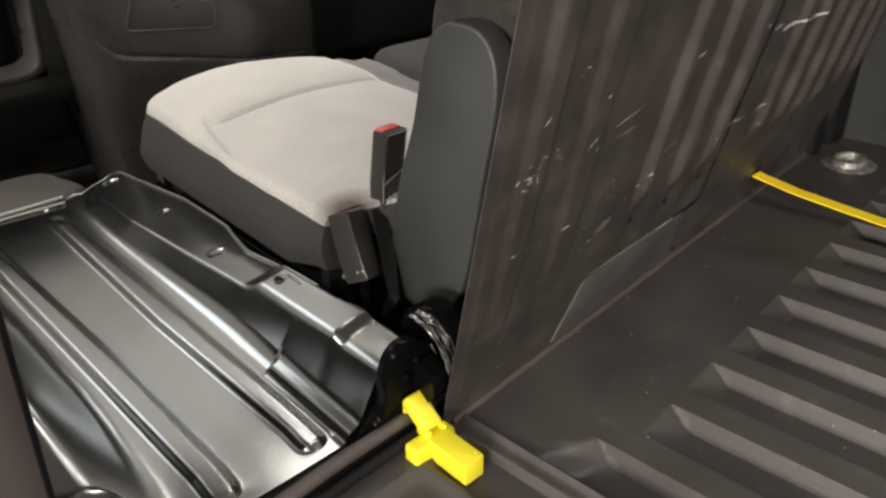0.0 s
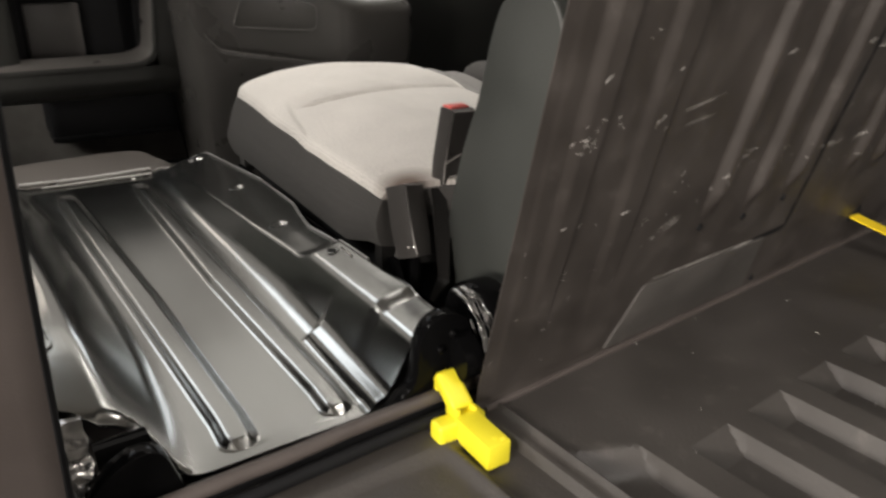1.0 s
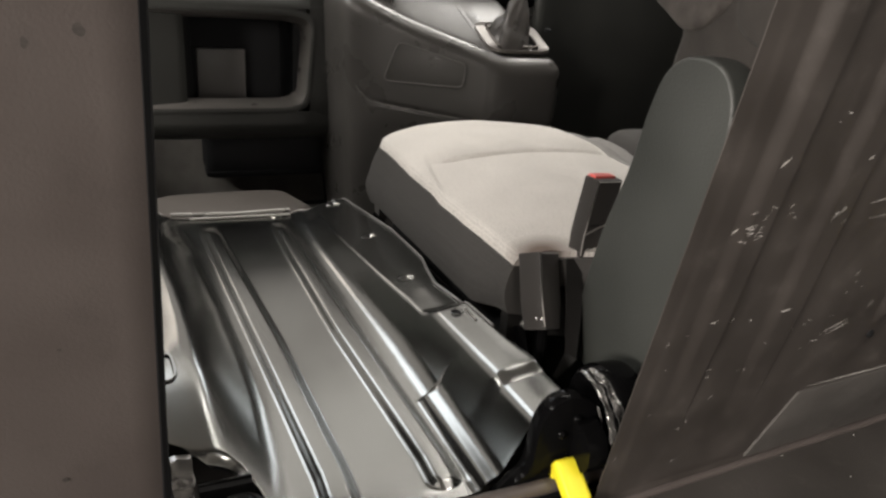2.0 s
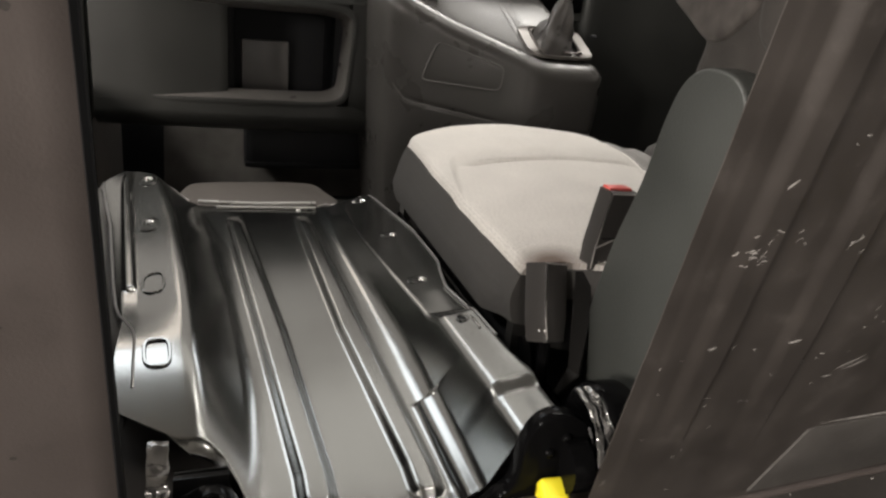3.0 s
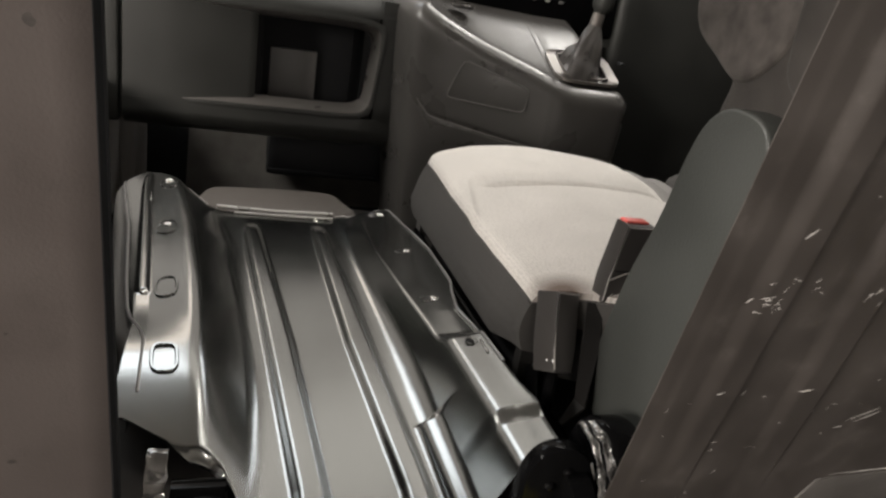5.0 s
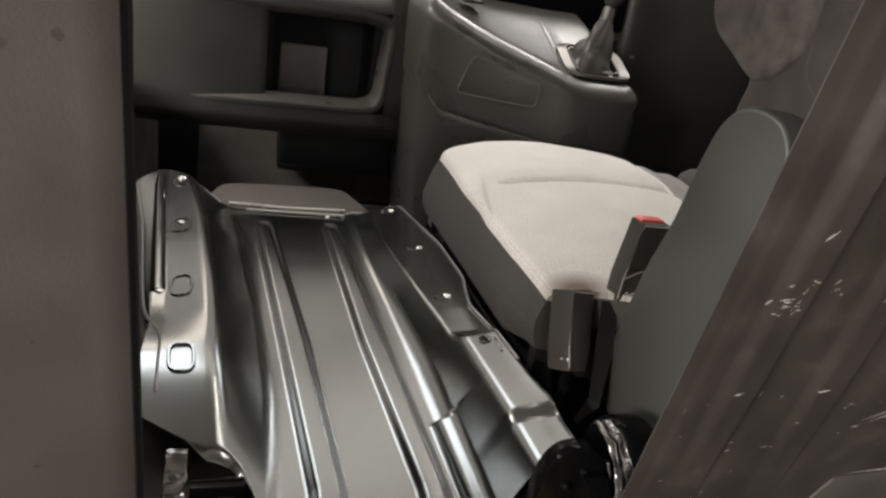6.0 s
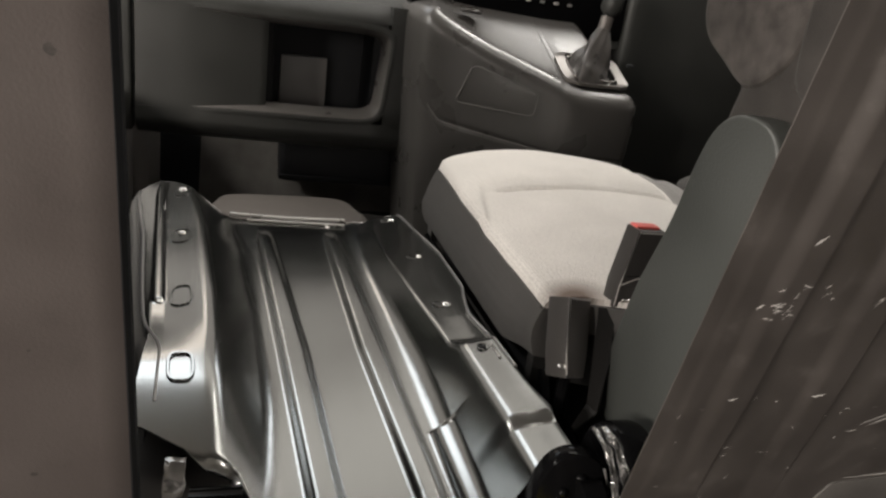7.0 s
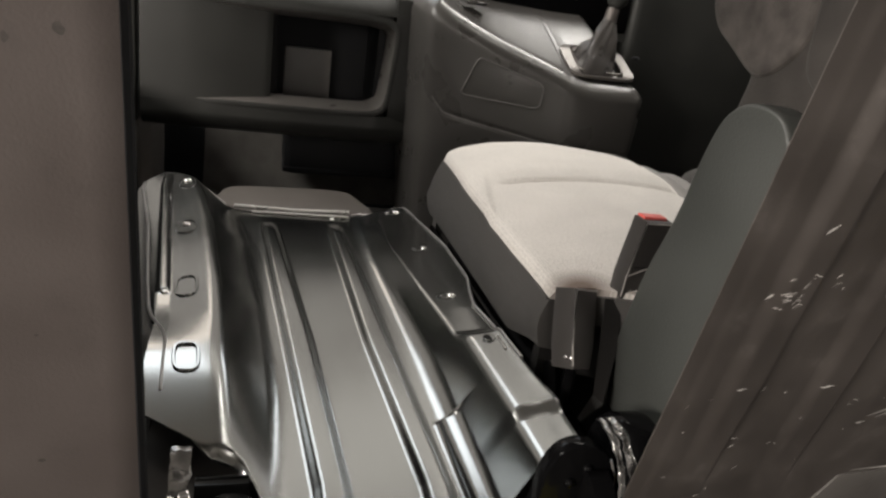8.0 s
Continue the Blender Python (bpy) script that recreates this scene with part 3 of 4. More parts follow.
def boss(x, y, rx, ry, square, bar):
    """The raised rim of a pressed hole cover."""
    z = seat_z(x, y)
    tilt, lean = (seat_z(x, y + 0.02) - seat_z(x, y - 0.02)) / 0.04, (seat_z(x + 0.008, y) - seat_z(x - 0.008, y)) / 0.016
    rim = ring(x, y, z + 0.0005, rx, ry, bar, square=square, n=36)
    for v in rim.verts:
        v.co.x -= 0.07 * (v.co.y - y)
        v.co.z += tilt * (v.co.y - y) + lean * (v.co.x - x)
    part("hole_rim", rim, STEEL, panel, "bright pressed rim of a hole cover")


boss(-0.3768, 0.2830, 0.0145, 0.0270, 0.6, 0.0024)
boss(-0.3922, 0.4815, 0.0146, 0.0300, 0.7, 0.0024)
boss(-0.4107, 0.702, 0.0165, 0.026, 0.8, 0.0018)
boss(-0.4249, 0.917, 0.0150, 0.024, 0.9, 0.0018)
for x, y in ((0.004, 0.478), (0.006, 0.689), (-0.009, 0.906)):
    part("hole_rim", ring(x, y, seat_z(x, y) - 0.0004, 0.016, 0.011, 0.0013), STEEL, panel)
K_FRONT = [k for k in range(COLS) if SEAT_CUT[1240, k, 0] > -0.095]
K_OUTER = [k for k in range(5, COLS) if SEAT_CUT[1240, k, 0] < -0.345]
inner_edge = [seat_point((COLS - 10) / (COLS - 1), 0.34 + 0.65 * j / 60) for j in range(61)] + [seat_point(k / (COLS - 1), 1.0) for k in reversed(K_FRONT[:-10:4])]
outer_edge = [seat_point(6 / (COLS - 1), 0.10 + 0.90 * j / 60) for j in range(61)] + [seat_point(k / (COLS - 1), 1.0) for k in K_OUTER[4::4]]
# pale tubes along the rolled edges, their highlight put into the colour
for line in (inner_edge, outer_edge):
    part("rolled_rim", tube([(x, y, z + 0.0012) for x, y, z in line], 0.0022, 8), RIM, panel, "rolled rim of the panel, its highlight put into a pale tube")
part("front_fold", tube([(-0.335 + 0.236 * k / 8, 0.934 - 0.010 * k / 8, 0.0775 + 0.003 * abs(k - 4) / 4) for k in range(9)], 0.0045, 8), SATIN, panel, "bright folded front rim")
part("front_fold", tube([(-0.300 + 0.20 * k / 8, 0.918 - 0.008 * k / 8, 0.0745) for k in range(9)], 0.003, 8), SATIN, panel, "bright folded front rim")
part("slot_tab", rbox(0.030, 0.0345, 0.268, 0.305, seat_z(0.032, 0.285) - 0.002, seat_z(0.032, 0.285) + 0.0025, 0.0015), SATIN, panel)
part("slot", rbox(0.013, 0.027, 0.297, 0.311, seat_z(0.020, 0.304) - 0.004, seat_z(0.020, 0.304) + 0.0009, 0.003), SOOT, panel)
part("hole_rim", ring(0.020, 0.304, seat_z(0.020, 0.304) + 0.0008, 0.0085, 0.0085, 0.0012), STEEL, panel)
upholstery = part("backrest_pad", prism(smooth_outline(((-0.44, 0.12), (-0.46, 0.40), (-0.505, 0.75), (-0.515, 0.93), (-0.44, 0.985), (-0.33, 0.955), (-0.10, 0.93), (0.0, 0.955), (0.03, 0.90), (0.045, 0.5), (0.04, 0.12)), 4), -0.13, -0.004, "z", 0.02, 3), CLOTHG, seat, "mid-grey cloth backrest pad under the panel")
sidepad = part("side_bolster", sheet(10, 40, lambda u, v: (seat_left(0.30 + 0.66 * v) - 0.003 - 0.020 * math.sin(0.5 * math.pi * min(1.0, u * 2.2)) * math.sin(math.pi * min(1.0, 0.15 + 0.85 * v)) ** 0.4, 0.30 + 0.66 * v, 0.066 + 0.040 * v - 0.13 * u * u), 0.01, (1, 0, 0)), CLOTHM, seat, "pale grey cloth bolster along the seat's outer edge")
headrest = part("headrest", prism(smooth_outline(((-0.37, 1.00), (-0.375, 1.13), (-0.34, 1.185), (-0.21, 1.20), (-0.08, 1.19), (-0.045, 1.13), (-0.05, 1.00)), 5), -0.05, 0.055, "z", 0.025, 4), CLOTHH, seat, "brown-grey cloth headrest")
for x in (-0.28, -0.14):
    part("headrest_post", tube([(x, 0.93, 0.02), (x, 1.02, 0.015)], 0.006, 8), BRIGHT, seat)
# hinge brackets
part("hinge_plate", prism(smooth_outline(((-0.044, 0.010), (-0.032, 0.034), (-0.014, 0.052), (-0.006, 0.100), (0.010, 0.126), (0.036, 0.132), (0.062, 0.118), (0.075, 0.085), (0.078, 0.010)), 5), 0.018, 0.040, "y", 0.003), BLACK, seat, "glossy black steel hinge plate")
part("hinge_cover", prism(smooth_outline([(0.045 + 0.062 * math.cos(a * math.pi / 6), 0.075 + 0.070 * math.sin(a * math.pi / 6)) for a in range(12)], 4), 0.080, 0.125, "x", 0.010, 3), BLACK, seat, "round black hinge cover")
part("hinge_plate", prism(smooth_outline(((-0.262, -0.02), (-0.276, 0.010), (-0.286, 0.040), (-0.294, 0.066), (-0.306, 0.078), (-0.322, 0.080), (-0.336, 0.074), (-0.344, 0.070), (-0.356, 0.060), (-0.368, 0.04), (-0.374, -0.02)), 5), 0.018, 0.040, "y", 0.003), BLACK, seat, "glossy black steel hinge plate")
part("hinge_barrel", tube([(0.036, 0.012, 0.075), (0.060, 0.012, 0.075)], 0.030, 20), BLACK, seat)
part("hinge_barrel", tube([(-0.352, 0.075, 0.030), (-0.300, 0.075, 0.030)], 0.034, 20), BLACK, seat)


def crumpled(cx, cy, cz, r, a0, a1, w, seed, n=26):
    """A crumpled strip of clear film wrapped round a hinge."""
    def f(u, v):
        a = a0 + (a1 - a0) * u
        k = r + 0.0040 * noise.noise((u * 6 + seed, v * 2, seed))
        return (cx + w * (v - 0.5) + 0.003 * noise.noise((u * 7, v * 5, seed + 3)), cy - k * math.cos(a), cz + k * math.sin(a))
    return sheet(n, 5, f, 0.0012, (0.3, -0.6, 0.6))


part("film_wrap", crumpled(0.076, 0.045, 0.075, 0.066, 0.2, 1.75, 0.009, 2.0, 40), FILM, seat, "crumpled shiny clear film on the hinge")
part("film_wrap", crumpled(-0.366, 0.105, 0.026, 0.064, 0.1, 1.5, 0.020, 7.0, 40), FILM, seat, "crumpled shiny clear film on the hinge")
part("film_wrap", crumpled(0.064, 0.043, 0.078, 0.062, 0.2, 1.8, 0.007, 11.0, 44), FILM, seat, "crumpled shiny clear film on the hinge")
for x, z in ((0.022, 0.088), (0.040, 0.104), (0.046, 0.070)):
    knob = dome(0, 0, 0, 0.006, 0.005)
    bmesh.ops.transform(knob, matrix=Matrix.Translation((x, 0.018, z)) @ Matrix.Rotation(radians(90), 4, "X"), verts=knob.verts)
    part("rivet", knob, BLACK, seat)
# satin line painting the light along the plate's edge
part("plate_edge", tube([(0.0765, 0.0165, 0.012), (0.0755, 0.0165, 0.06), (0.0735, 0.0165, 0.092), (0.064, 0.0165, 0.115)], 0.0012, 6), SATIN, seat, "bright bead for the light on the hinge plate's edge")
part("hinge_pin", dome(0.050, 0.02, 0.07, 0.006, 0.008), BRIGHT, seat)


# ---- the middle seat ----
mid = thing("middle_seat", "middle seat with pale grey cloth cushion and dark sides", "seat")
CX0, CX1, CY0, CY1 = 0.072, 0.565, 0.16, 0.90


def rear(u):
    return table(u, (0.0, 0.10, 0.17, 0.30, 1.0), (0.252, 0.236, 0.210, 0.165, 0.160))


def cushion_point(u, v):
    """A domed pad with a front roll, rounded at its rims."""
    x = CX0 + (CX1 - CX0) * u
    front = 0.865 + 0.085 * math.sin(math.pi * min(1, u * 1.02) ** 0.8)
    y = rear(u) + (front - rear(u)) * v
    top = table(y, (0.16, 0.3, 0.5, 0.66, 0.78, 0.88, 0.96), (0.200, 0.206, 0.211, 0.217, 0.229, 0.232, 0.226))
    z = top + 0.030 * math.sin(math.pi * min(max(u, 0.0), 1.0)) ** 0.7
    seam_y = 0.668 + 0.025 * u - 0.16 * step((0.13 - u) / 0.12) ** 2
    z -= 0.0105 * bell((y - seam_y) / 0.0055) * step((u - 0.10) / 0.09) * step((0.95 - u) / 0.1)
    z += 0.006 * step((y - seam_y) / 0.05)
    z -= 0.006 * bell((u - 0.905) / 0.020) * step((y - 0.3) / 0.1)
    z -= 0.045 * step((v - 0.965) / 0.035) ** 2
    z -= 0.012 * step((0.03 - u) / 0.03) ** 2
    z += 0.0012 * noise.noise((x * 16, y * 16, 0))
    return (x, y, z)


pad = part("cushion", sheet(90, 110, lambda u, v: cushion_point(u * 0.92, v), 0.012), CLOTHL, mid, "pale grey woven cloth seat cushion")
part("side_roll", sheet(24, 110, lambda u, v: cushion_point(0.92 + 0.145 * u, v), 0.012), CLOTHM, mid, "mid-grey cloth side roll")


def side_point(u, v):
    """The dark side band of the cushion."""
    y = 0.248 + (0.872 - 0.248) * u
    zt = cushion_point(0.0, (y - 0.252) / (0.865 - 0.252))[2] + 0.001
    zb = table(y, (0.2, 0.28, 0.36, 0.64, 0.72, 0.90), (0.125, 0.115, 0.088, 0.092, 0.092, 0.095))
    bulge = 0.010 * math.sin(math.pi * v)
    return (CX0 - 0.002 - bulge + 0.02 * (v > 0.97) + 0.002 * step((0.07 - u) / 0.07) ** 2, y + 0.028 * math.sin(math.pi * v * 0.9) * step((u - 0.75) / 0.25), zt + (zb - zt) * v)


part("side_band", sheet(60, 16, side_point, 0.03, (1, 0, 0)), CLOTHG, mid, "mid-grey cloth side band")
part("front_band", sheet(60, 14, lambda u, v: (CX0 + (CX1 - CX0) * u, 0.862 + 0.088 * math.sin(math.pi * min(1, u * 1.02) ** 0.8) + 0.014 * math.sin(math.pi * v), 0.205 + 0.02 * math.sin(math.pi * u) - 0.14 * v), 0.03, (0, -1, 0)), CLOTHG, mid, "mid-grey cloth front band")
# rear edge of the pale cushion; shade by the buckle put into darker cloth
part("rear_edge", sheet(40, 10, lambda u, v: (CX0 + 0.036 + 0.262 * u, rear(0.068 + 0.30 * u / (CX1 - CX0)) - 0.004, cushion_point(0.30 * u / (CX1 - CX0), 0.0)[2] - 0.004 - 0.040 * v), 0.02, (0, 1, 0)), CLOTHG, pad)
part("rear_band", sheet(40, 6, lambda u, v: (CX0 + 0.004 + 0.29 * u, rear(0.30 * u / (CX1 - CX0)) + 0.006, cushion_point(0.30 * u / (CX1 - CX0), 0.0)[2] - 0.040 - 0.09 * v), 0.02, (0, 1, 0)), CLOTHB, mid, "black cloth rear band")
part("piping", tube([(CX0 - 0.001, 0.252 + 0.613 * k / 30, cushion_point(0.0, k / 30)[2] + 0.0005) for k in range(31)], 0.0022, 6), CLOTHG, pad)
part("base_frame", rbox(0.10, 1.15, 0.30, 0.84, -0.155, 0.088, 0.012), SOOT, mid)
part("seat_rail", tube([(0.066, 0.30, 0.080), (0.068, 0.62, 0.076), (0.07, 0.86, 0.078)], 0.006, 8), BLACK, mid)
part("shield", prism(smooth_outline(((0.058, 0.488), (0.095, 0.470), (0.116, 0.428), (0.138, 0.350), (0.170, 0.270), (0.192, 0.190), (0.202, 0.125), (0.190, 0.082), (0.150, 0.070), (0.090, 0.085), (0.048, 0.15), (0.014, 0.30), (-0.010, 0.42), (0.008, 0.477)), 5), 0.150, 0.185, "x", 0.0045, 3), SHIELD, mid, "grey-green grained plastic side shield")
part("backrest", prism(smooth_outline(((0.06, 0.16), (0.03, 0.35), (0.0, 0.46), (-0.02, 0.62), (-0.06, 0.85), (0.06, 0.93), (0.17, 0.86), (0.225, 0.70), (0.235, 0.60), (0.218, 0.553), (0.170, 0.526), (0.142, 0.510), (0.150, 0.47), (0.165, 0.36), (0.19, 0.25), (0.18, 0.17)), 5), 0.188, 0.60, "x", 0.030, 4), CLOTHD, mid, "dark grey cloth backrest with a bulged upper half")
part("upper_pad", prism(smooth_outline(((0.030, 0.66), (0.048, 0.560), (0.080, 0.520), (0.118, 0.508), (0.160, 0.528), (0.205, 0.556), (0.220, 0.60), (0.210, 0.70), (0.155, 0.86), (0.05, 0.925), (0.02, 0.84)), 5), 0.183, 0.200, "x", 0.010, 4), CLOTHV, mid, "mottled brown-grey velour upper side pad")
part("back_cover", prism(smooth_outline(((-0.045, 0.50), (0.030, 0.510), (0.048, 0.56), (0.038, 0.70), (0.00, 0.86), (-0.08, 0.85), (-0.065, 0.6)), 5), 0.180, 0.200, "x", 0.008, 3), CLOTHD, mid, "dark brown-grey cloth back cover")


def buckle(m, h, width, thick, label, sunk=0.0, leaning=False):
    """A buckle that stands on m's origin, its height along m's z."""
    b = thing("seat_belt_buckle", label, "buckle", "seat belt buckles of the middle seat")
    b.matrix_world = m
    w, d = width / 2, thick / 2
    body = prism(((-w * 0.8, 0.0), (w * 0.8, 0.0), (w, h * 0.3), (w, h), (-w, h), (-w, h * 0.3)), -d, d, "y", 0.0035, 2)
    hull = part("body", body, BUCKLE, b)
    if not leaning:
        part("seam", rbox(-w * 0.7, w * 0.7, -d - 0.0008, -d + 0.001, h * 0.42, h * 0.435, 0.0004), SOOT, hull)
    part("button", rbox(-w * 0.82, w * 0.82, -d * 0.2, d * 0.9, h - 0.004 - sunk, h + 0.003 - sunk, 0.002), RED, b, "red release button")
    # pale bead painting the highlight along the front corner and top
    part("edge_bead", tube([(-w * 0.82, -d - 0.0002, 0.004), (-w + 0.001, -d - 0.0002, h * 0.3), (-w + 0.001, -d - 0.0002, h - 0.002), (w - 0.002, -d - 0.0002, h - 0.0015)], 0.0011, 6), GREY, hull, "pale bead for the light caught on the buckle's edges")
    for k in (-0.005, 0.004):
        stud = dome(0, 0, 0, 0.0026, 0.002, 8)
        turn = Matrix.Translation((-w * 0.86, k - 0.010, 0.014)) @ Matrix.Rotation(radians(-90), 4, "Y") if leaning else Matrix.Translation((k - 0.002, -d, 0.012)) @ Matrix.Rotation(radians(90), 4, "X")
        bmesh.ops.transform(stud, matrix=turn, verts=stud.verts)
        part("stud", stud, BRIGHT, hull)
    if not leaning:
        part("strap_edge", tube([(-w - 0.0005, -d - 0.0005, h * 0.30), (0, -d - 0.0012, h * 0.40), (w + 0.0005, -d - 0.0005, h * 0.46)], 0.0012, 6), GREY, hull, "pale edge of a strap across the buckle")
    part("stalk", tube([(0, 0, 0.004), (0, 0.004, -0.03), (0.004, 0.012, -0.075)], 0.008, 8), BLACK, b)
    return b


buckle(pose(0.165, 0.226, 0.212, 6, 5, 12), 0.108, 0.046, 0.026, "black seat belt buckle with red button, upright by the shield")
buckle(Matrix.Translation((0.0895, 0.188, 0.126)) @ Matrix.Rotation(radians(24), 4, Vector((-0.985, 0.17, 0))) @ pose(0, 0, 0, 0, 0, 23), 0.100, 0.042, 0.036, "black seat belt buckle leaning against the pale cushion", 0.008, True)
strapb = thing("seat_belt", "black seat belt webbing tucked beside the seat shield", "seat belt")
part("webbing", tube([(0.144, 0.215, 0.21), (0.140, 0.195, 0.15), (0.128, 0.17, 0.09), (0.11, 0.19, 0.03), (0.10, 0.2, -0.06)], 0.01, 4, flat=(0.022, 0.003)), CLOTHB, strapb)
part("webbing", tube([(0.095, 0.25, 0.10), (0.09, 0.22, 0.06), (0.10, 0.17, 0.05), (0.12, 0.14, 0.02)], 0.012, 8), BLACK, strapb)
part("anchor_bolt", dome(0.092, 0.235, 0.112, 0.007, 0.006), BRIGHT, strapb)

# the driver's seat beyond, mostly in the dark
drv = thing("driver_seat", "dark driver's seat beyond the middle seat", "seat")
part("cushion", rbox(0.60, 1.12, 0.18, 0.84, 0.09, 0.262, 0.05, 4), CLOTHG, drv, "mid-grey cloth cushion")
part("backrest", prism(smooth_outline(((0.06, 0.16), (-0.06, 0.85), (0.06, 0.93), (0.17, 0.86), (0.18, 0.5), (0.19, 0.25)), 5), 0.64, 1.12, "x", 0.02, 3), CLOTHD, drv)

# ---- the dashboard ----
dash = thing("dashboard", "black grained plastic dashboard with an open storage bin", "dashboard")
FY = 1.35
BX0, BX1, BZ0, BZ1 = -0.452, 0.036, 0.226, 0.456


part("lower_fascia", sheet(60, 30, lambda u, v: (-0.57 + 0.72 * u, FY - 0.004 + 0.10 * (1 - math.sqrt(max(0.0, 1 - (1 - min(1.0, v * 1.5)) ** 2))) + 0.02 * step((u - 0.8) / 0.2), 0.136 + (BZ0 - 0.010 - 0.136) * v - 0.010 * u * (1 - v)), 0.04, (0, 1, 0)), DASH, dash)
part("upper_fascia", sheet(70, 30, lambda u, v: (-0.57 + 0.80 * u, FY - 0.006 + 0.05 * v * v + 0.02 * step((u - 0.8) / 0.2), BZ1 + 0.006 + 0.045 * v + 0.012 * u), 0.04, (0, 1, 0)), DASH, dash)
part("corner_fascia", sheet(24, 40, lambda u, v: (BX1 + 0.004 + 0.110 * u, FY - 0.005 + 0.016 * u * u + 0.10 * (1 - math.sqrt(max(0.0, 1 - (1 - min(1.0, v * 3.0)) ** 2))), 0.130 + 0.385 * v), 0.05, (0, 1, 0)), DASH, dash)
part("end_fascia", sheet(12, 24, lambda u, v: (-0.57 + 0.110 * u, FY - 0.004 + 0.004 * (1 - u) ** 2, 0.20 + 0.28 * v), 0.05, (0, 1, 0)), DASH, dash)
part("bin_lid", sheet(30, 24, lambda u, v: (BX0 - 0.02 + (-0.262 - BX0 + 0.02) * u, FY - 0.006 + 0.040 * step(u * 0.75) + 0.006 * step((u - 0.94) / 0.06), BZ0 - 0.012 + (BZ1 - BZ0 + 0.024) * v), 0.012, (0, 1, 0)), DASH, dash)


def bezel(u, k, y):
    """A rounded outline round the bin's mouth, drawn in by k, at depth y."""
    cx, cz = (BX0 + BX1) / 2, (BZ0 + BZ1) / 2
    a = 2 * math.pi * u
    side = step((math.cos(a) + 0.93) / 0.9)
    k *= 0.25 + 0.75 * side
    y = y * side - 0.004 * (1 - side)
    hx, hz, n = (BX1 - BX0) / 2 + 0.014 - k, (BZ1 - BZ0) / 2 + 0.014 - k, 0.24
    c, s = math.cos(a), math.sin(a)
    z = cz + hz * math.copysign(abs(s) ** n, s)
    x = cx + hx * math.copysign(abs(c) ** n, c) + 0.09 * (z - cz) * (0.5 + 0.5 * c)
    return (x, FY + y, z)


part("bin_bezel", sheet(240, 4, lambda u, v: bezel(u, 0.014 * v, -0.006 - 0.0012 * math.sin(math.pi * v) ** 0.5)), DASH, dash)
# lip coloured lighter than the fascia for the light its slopes catch
part("bin_lip", sheet(240, 4, lambda u, v: bezel(u, 0.013 + 0.017 * v, -0.007 + 0.062 * v ** 1.4)), DASHB, dash, "sloping lip of the bin, the light it catches put into its grey")
# divider and inner walls near-black: the bin's shade is put into the colour
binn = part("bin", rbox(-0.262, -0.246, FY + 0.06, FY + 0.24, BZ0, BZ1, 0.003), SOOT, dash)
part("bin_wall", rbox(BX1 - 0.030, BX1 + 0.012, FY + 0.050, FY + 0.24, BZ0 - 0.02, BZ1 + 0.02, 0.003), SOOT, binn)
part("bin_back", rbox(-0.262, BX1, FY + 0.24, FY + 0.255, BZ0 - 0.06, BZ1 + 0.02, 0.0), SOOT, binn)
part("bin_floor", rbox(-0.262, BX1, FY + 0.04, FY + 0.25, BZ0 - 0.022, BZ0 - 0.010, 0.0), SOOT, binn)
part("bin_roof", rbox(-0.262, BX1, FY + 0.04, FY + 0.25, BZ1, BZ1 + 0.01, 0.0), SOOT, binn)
part("liner_panel", rbox(-0.222, -0.093, FY + 0.215, FY + 0.236, 0.196, 0.352, 0.006), DASHL, binn, "dark grey panel in the back of the bin")
part("end_cap", rbox(-0.622, -0.578, FY + 0.004, FY + 0.09, 0.150, 0.475, 0.008, 3), DASH, dash, "dark end cap of the dashboard beside the door")
part("top_pad", sheet(60, 20, lambda u, v: (-0.56 + 1.91 * u, FY + 0.04 + 0.55 * v, 0.512 + 0.03 * math.sin(math.pi * v) + 0.02 * step(1 - abs(u - 0.7) / 0.2)), 0.05), DASH, dash)
part("driver_fascia", rbox(0.70, 1.40, FY + 0.02, FY + 0.3, 0.10, 0.78, 0.03, 3), DASH, dash)

# centre console with the gear lever
con = thing("centre_console", "dark grained plastic console with a gear lever gaiter", "console")
CPL = ((0.072, 1.46), (0.076, 1.33), (0.088, 1.240), (0.125, 1.195), (0.25, 1.145), (0.385, 1.085), (0.42, 1.070), (0.46, 1.062), (0.575, 1.060), (0.615, 1.072), (0.635, 1.11))


def console_top(x):
    return table(x, (0.050, 0.085, 0.125, 0.25, 0.385, 0.42, 0.47, 0.60, 0.635), (0.545, 0.530, 0.512, 0.456, 0.408, 0.394, 0.384, 0.382, 0.384))


def plan(u):
    s = min(max(u, 0.0), 1.0) * (len(CPL) - 1)
    i = min(int(s), len(CPL) - 2)
    f = s - i
    p0, p1, p2, p3 = (Vector(CPL[max(0, min(len(CPL) - 1, i + k))]) for k in (-1, 0, 1, 2))
    return 0.5 * (2 * p1 + (p2 - p0) * f + (2 * p0 - 5 * p1 + 4 * p2 - p3) * f * f + (3 * p1 - p0 - 3 * p2 + p3) * f ** 3)


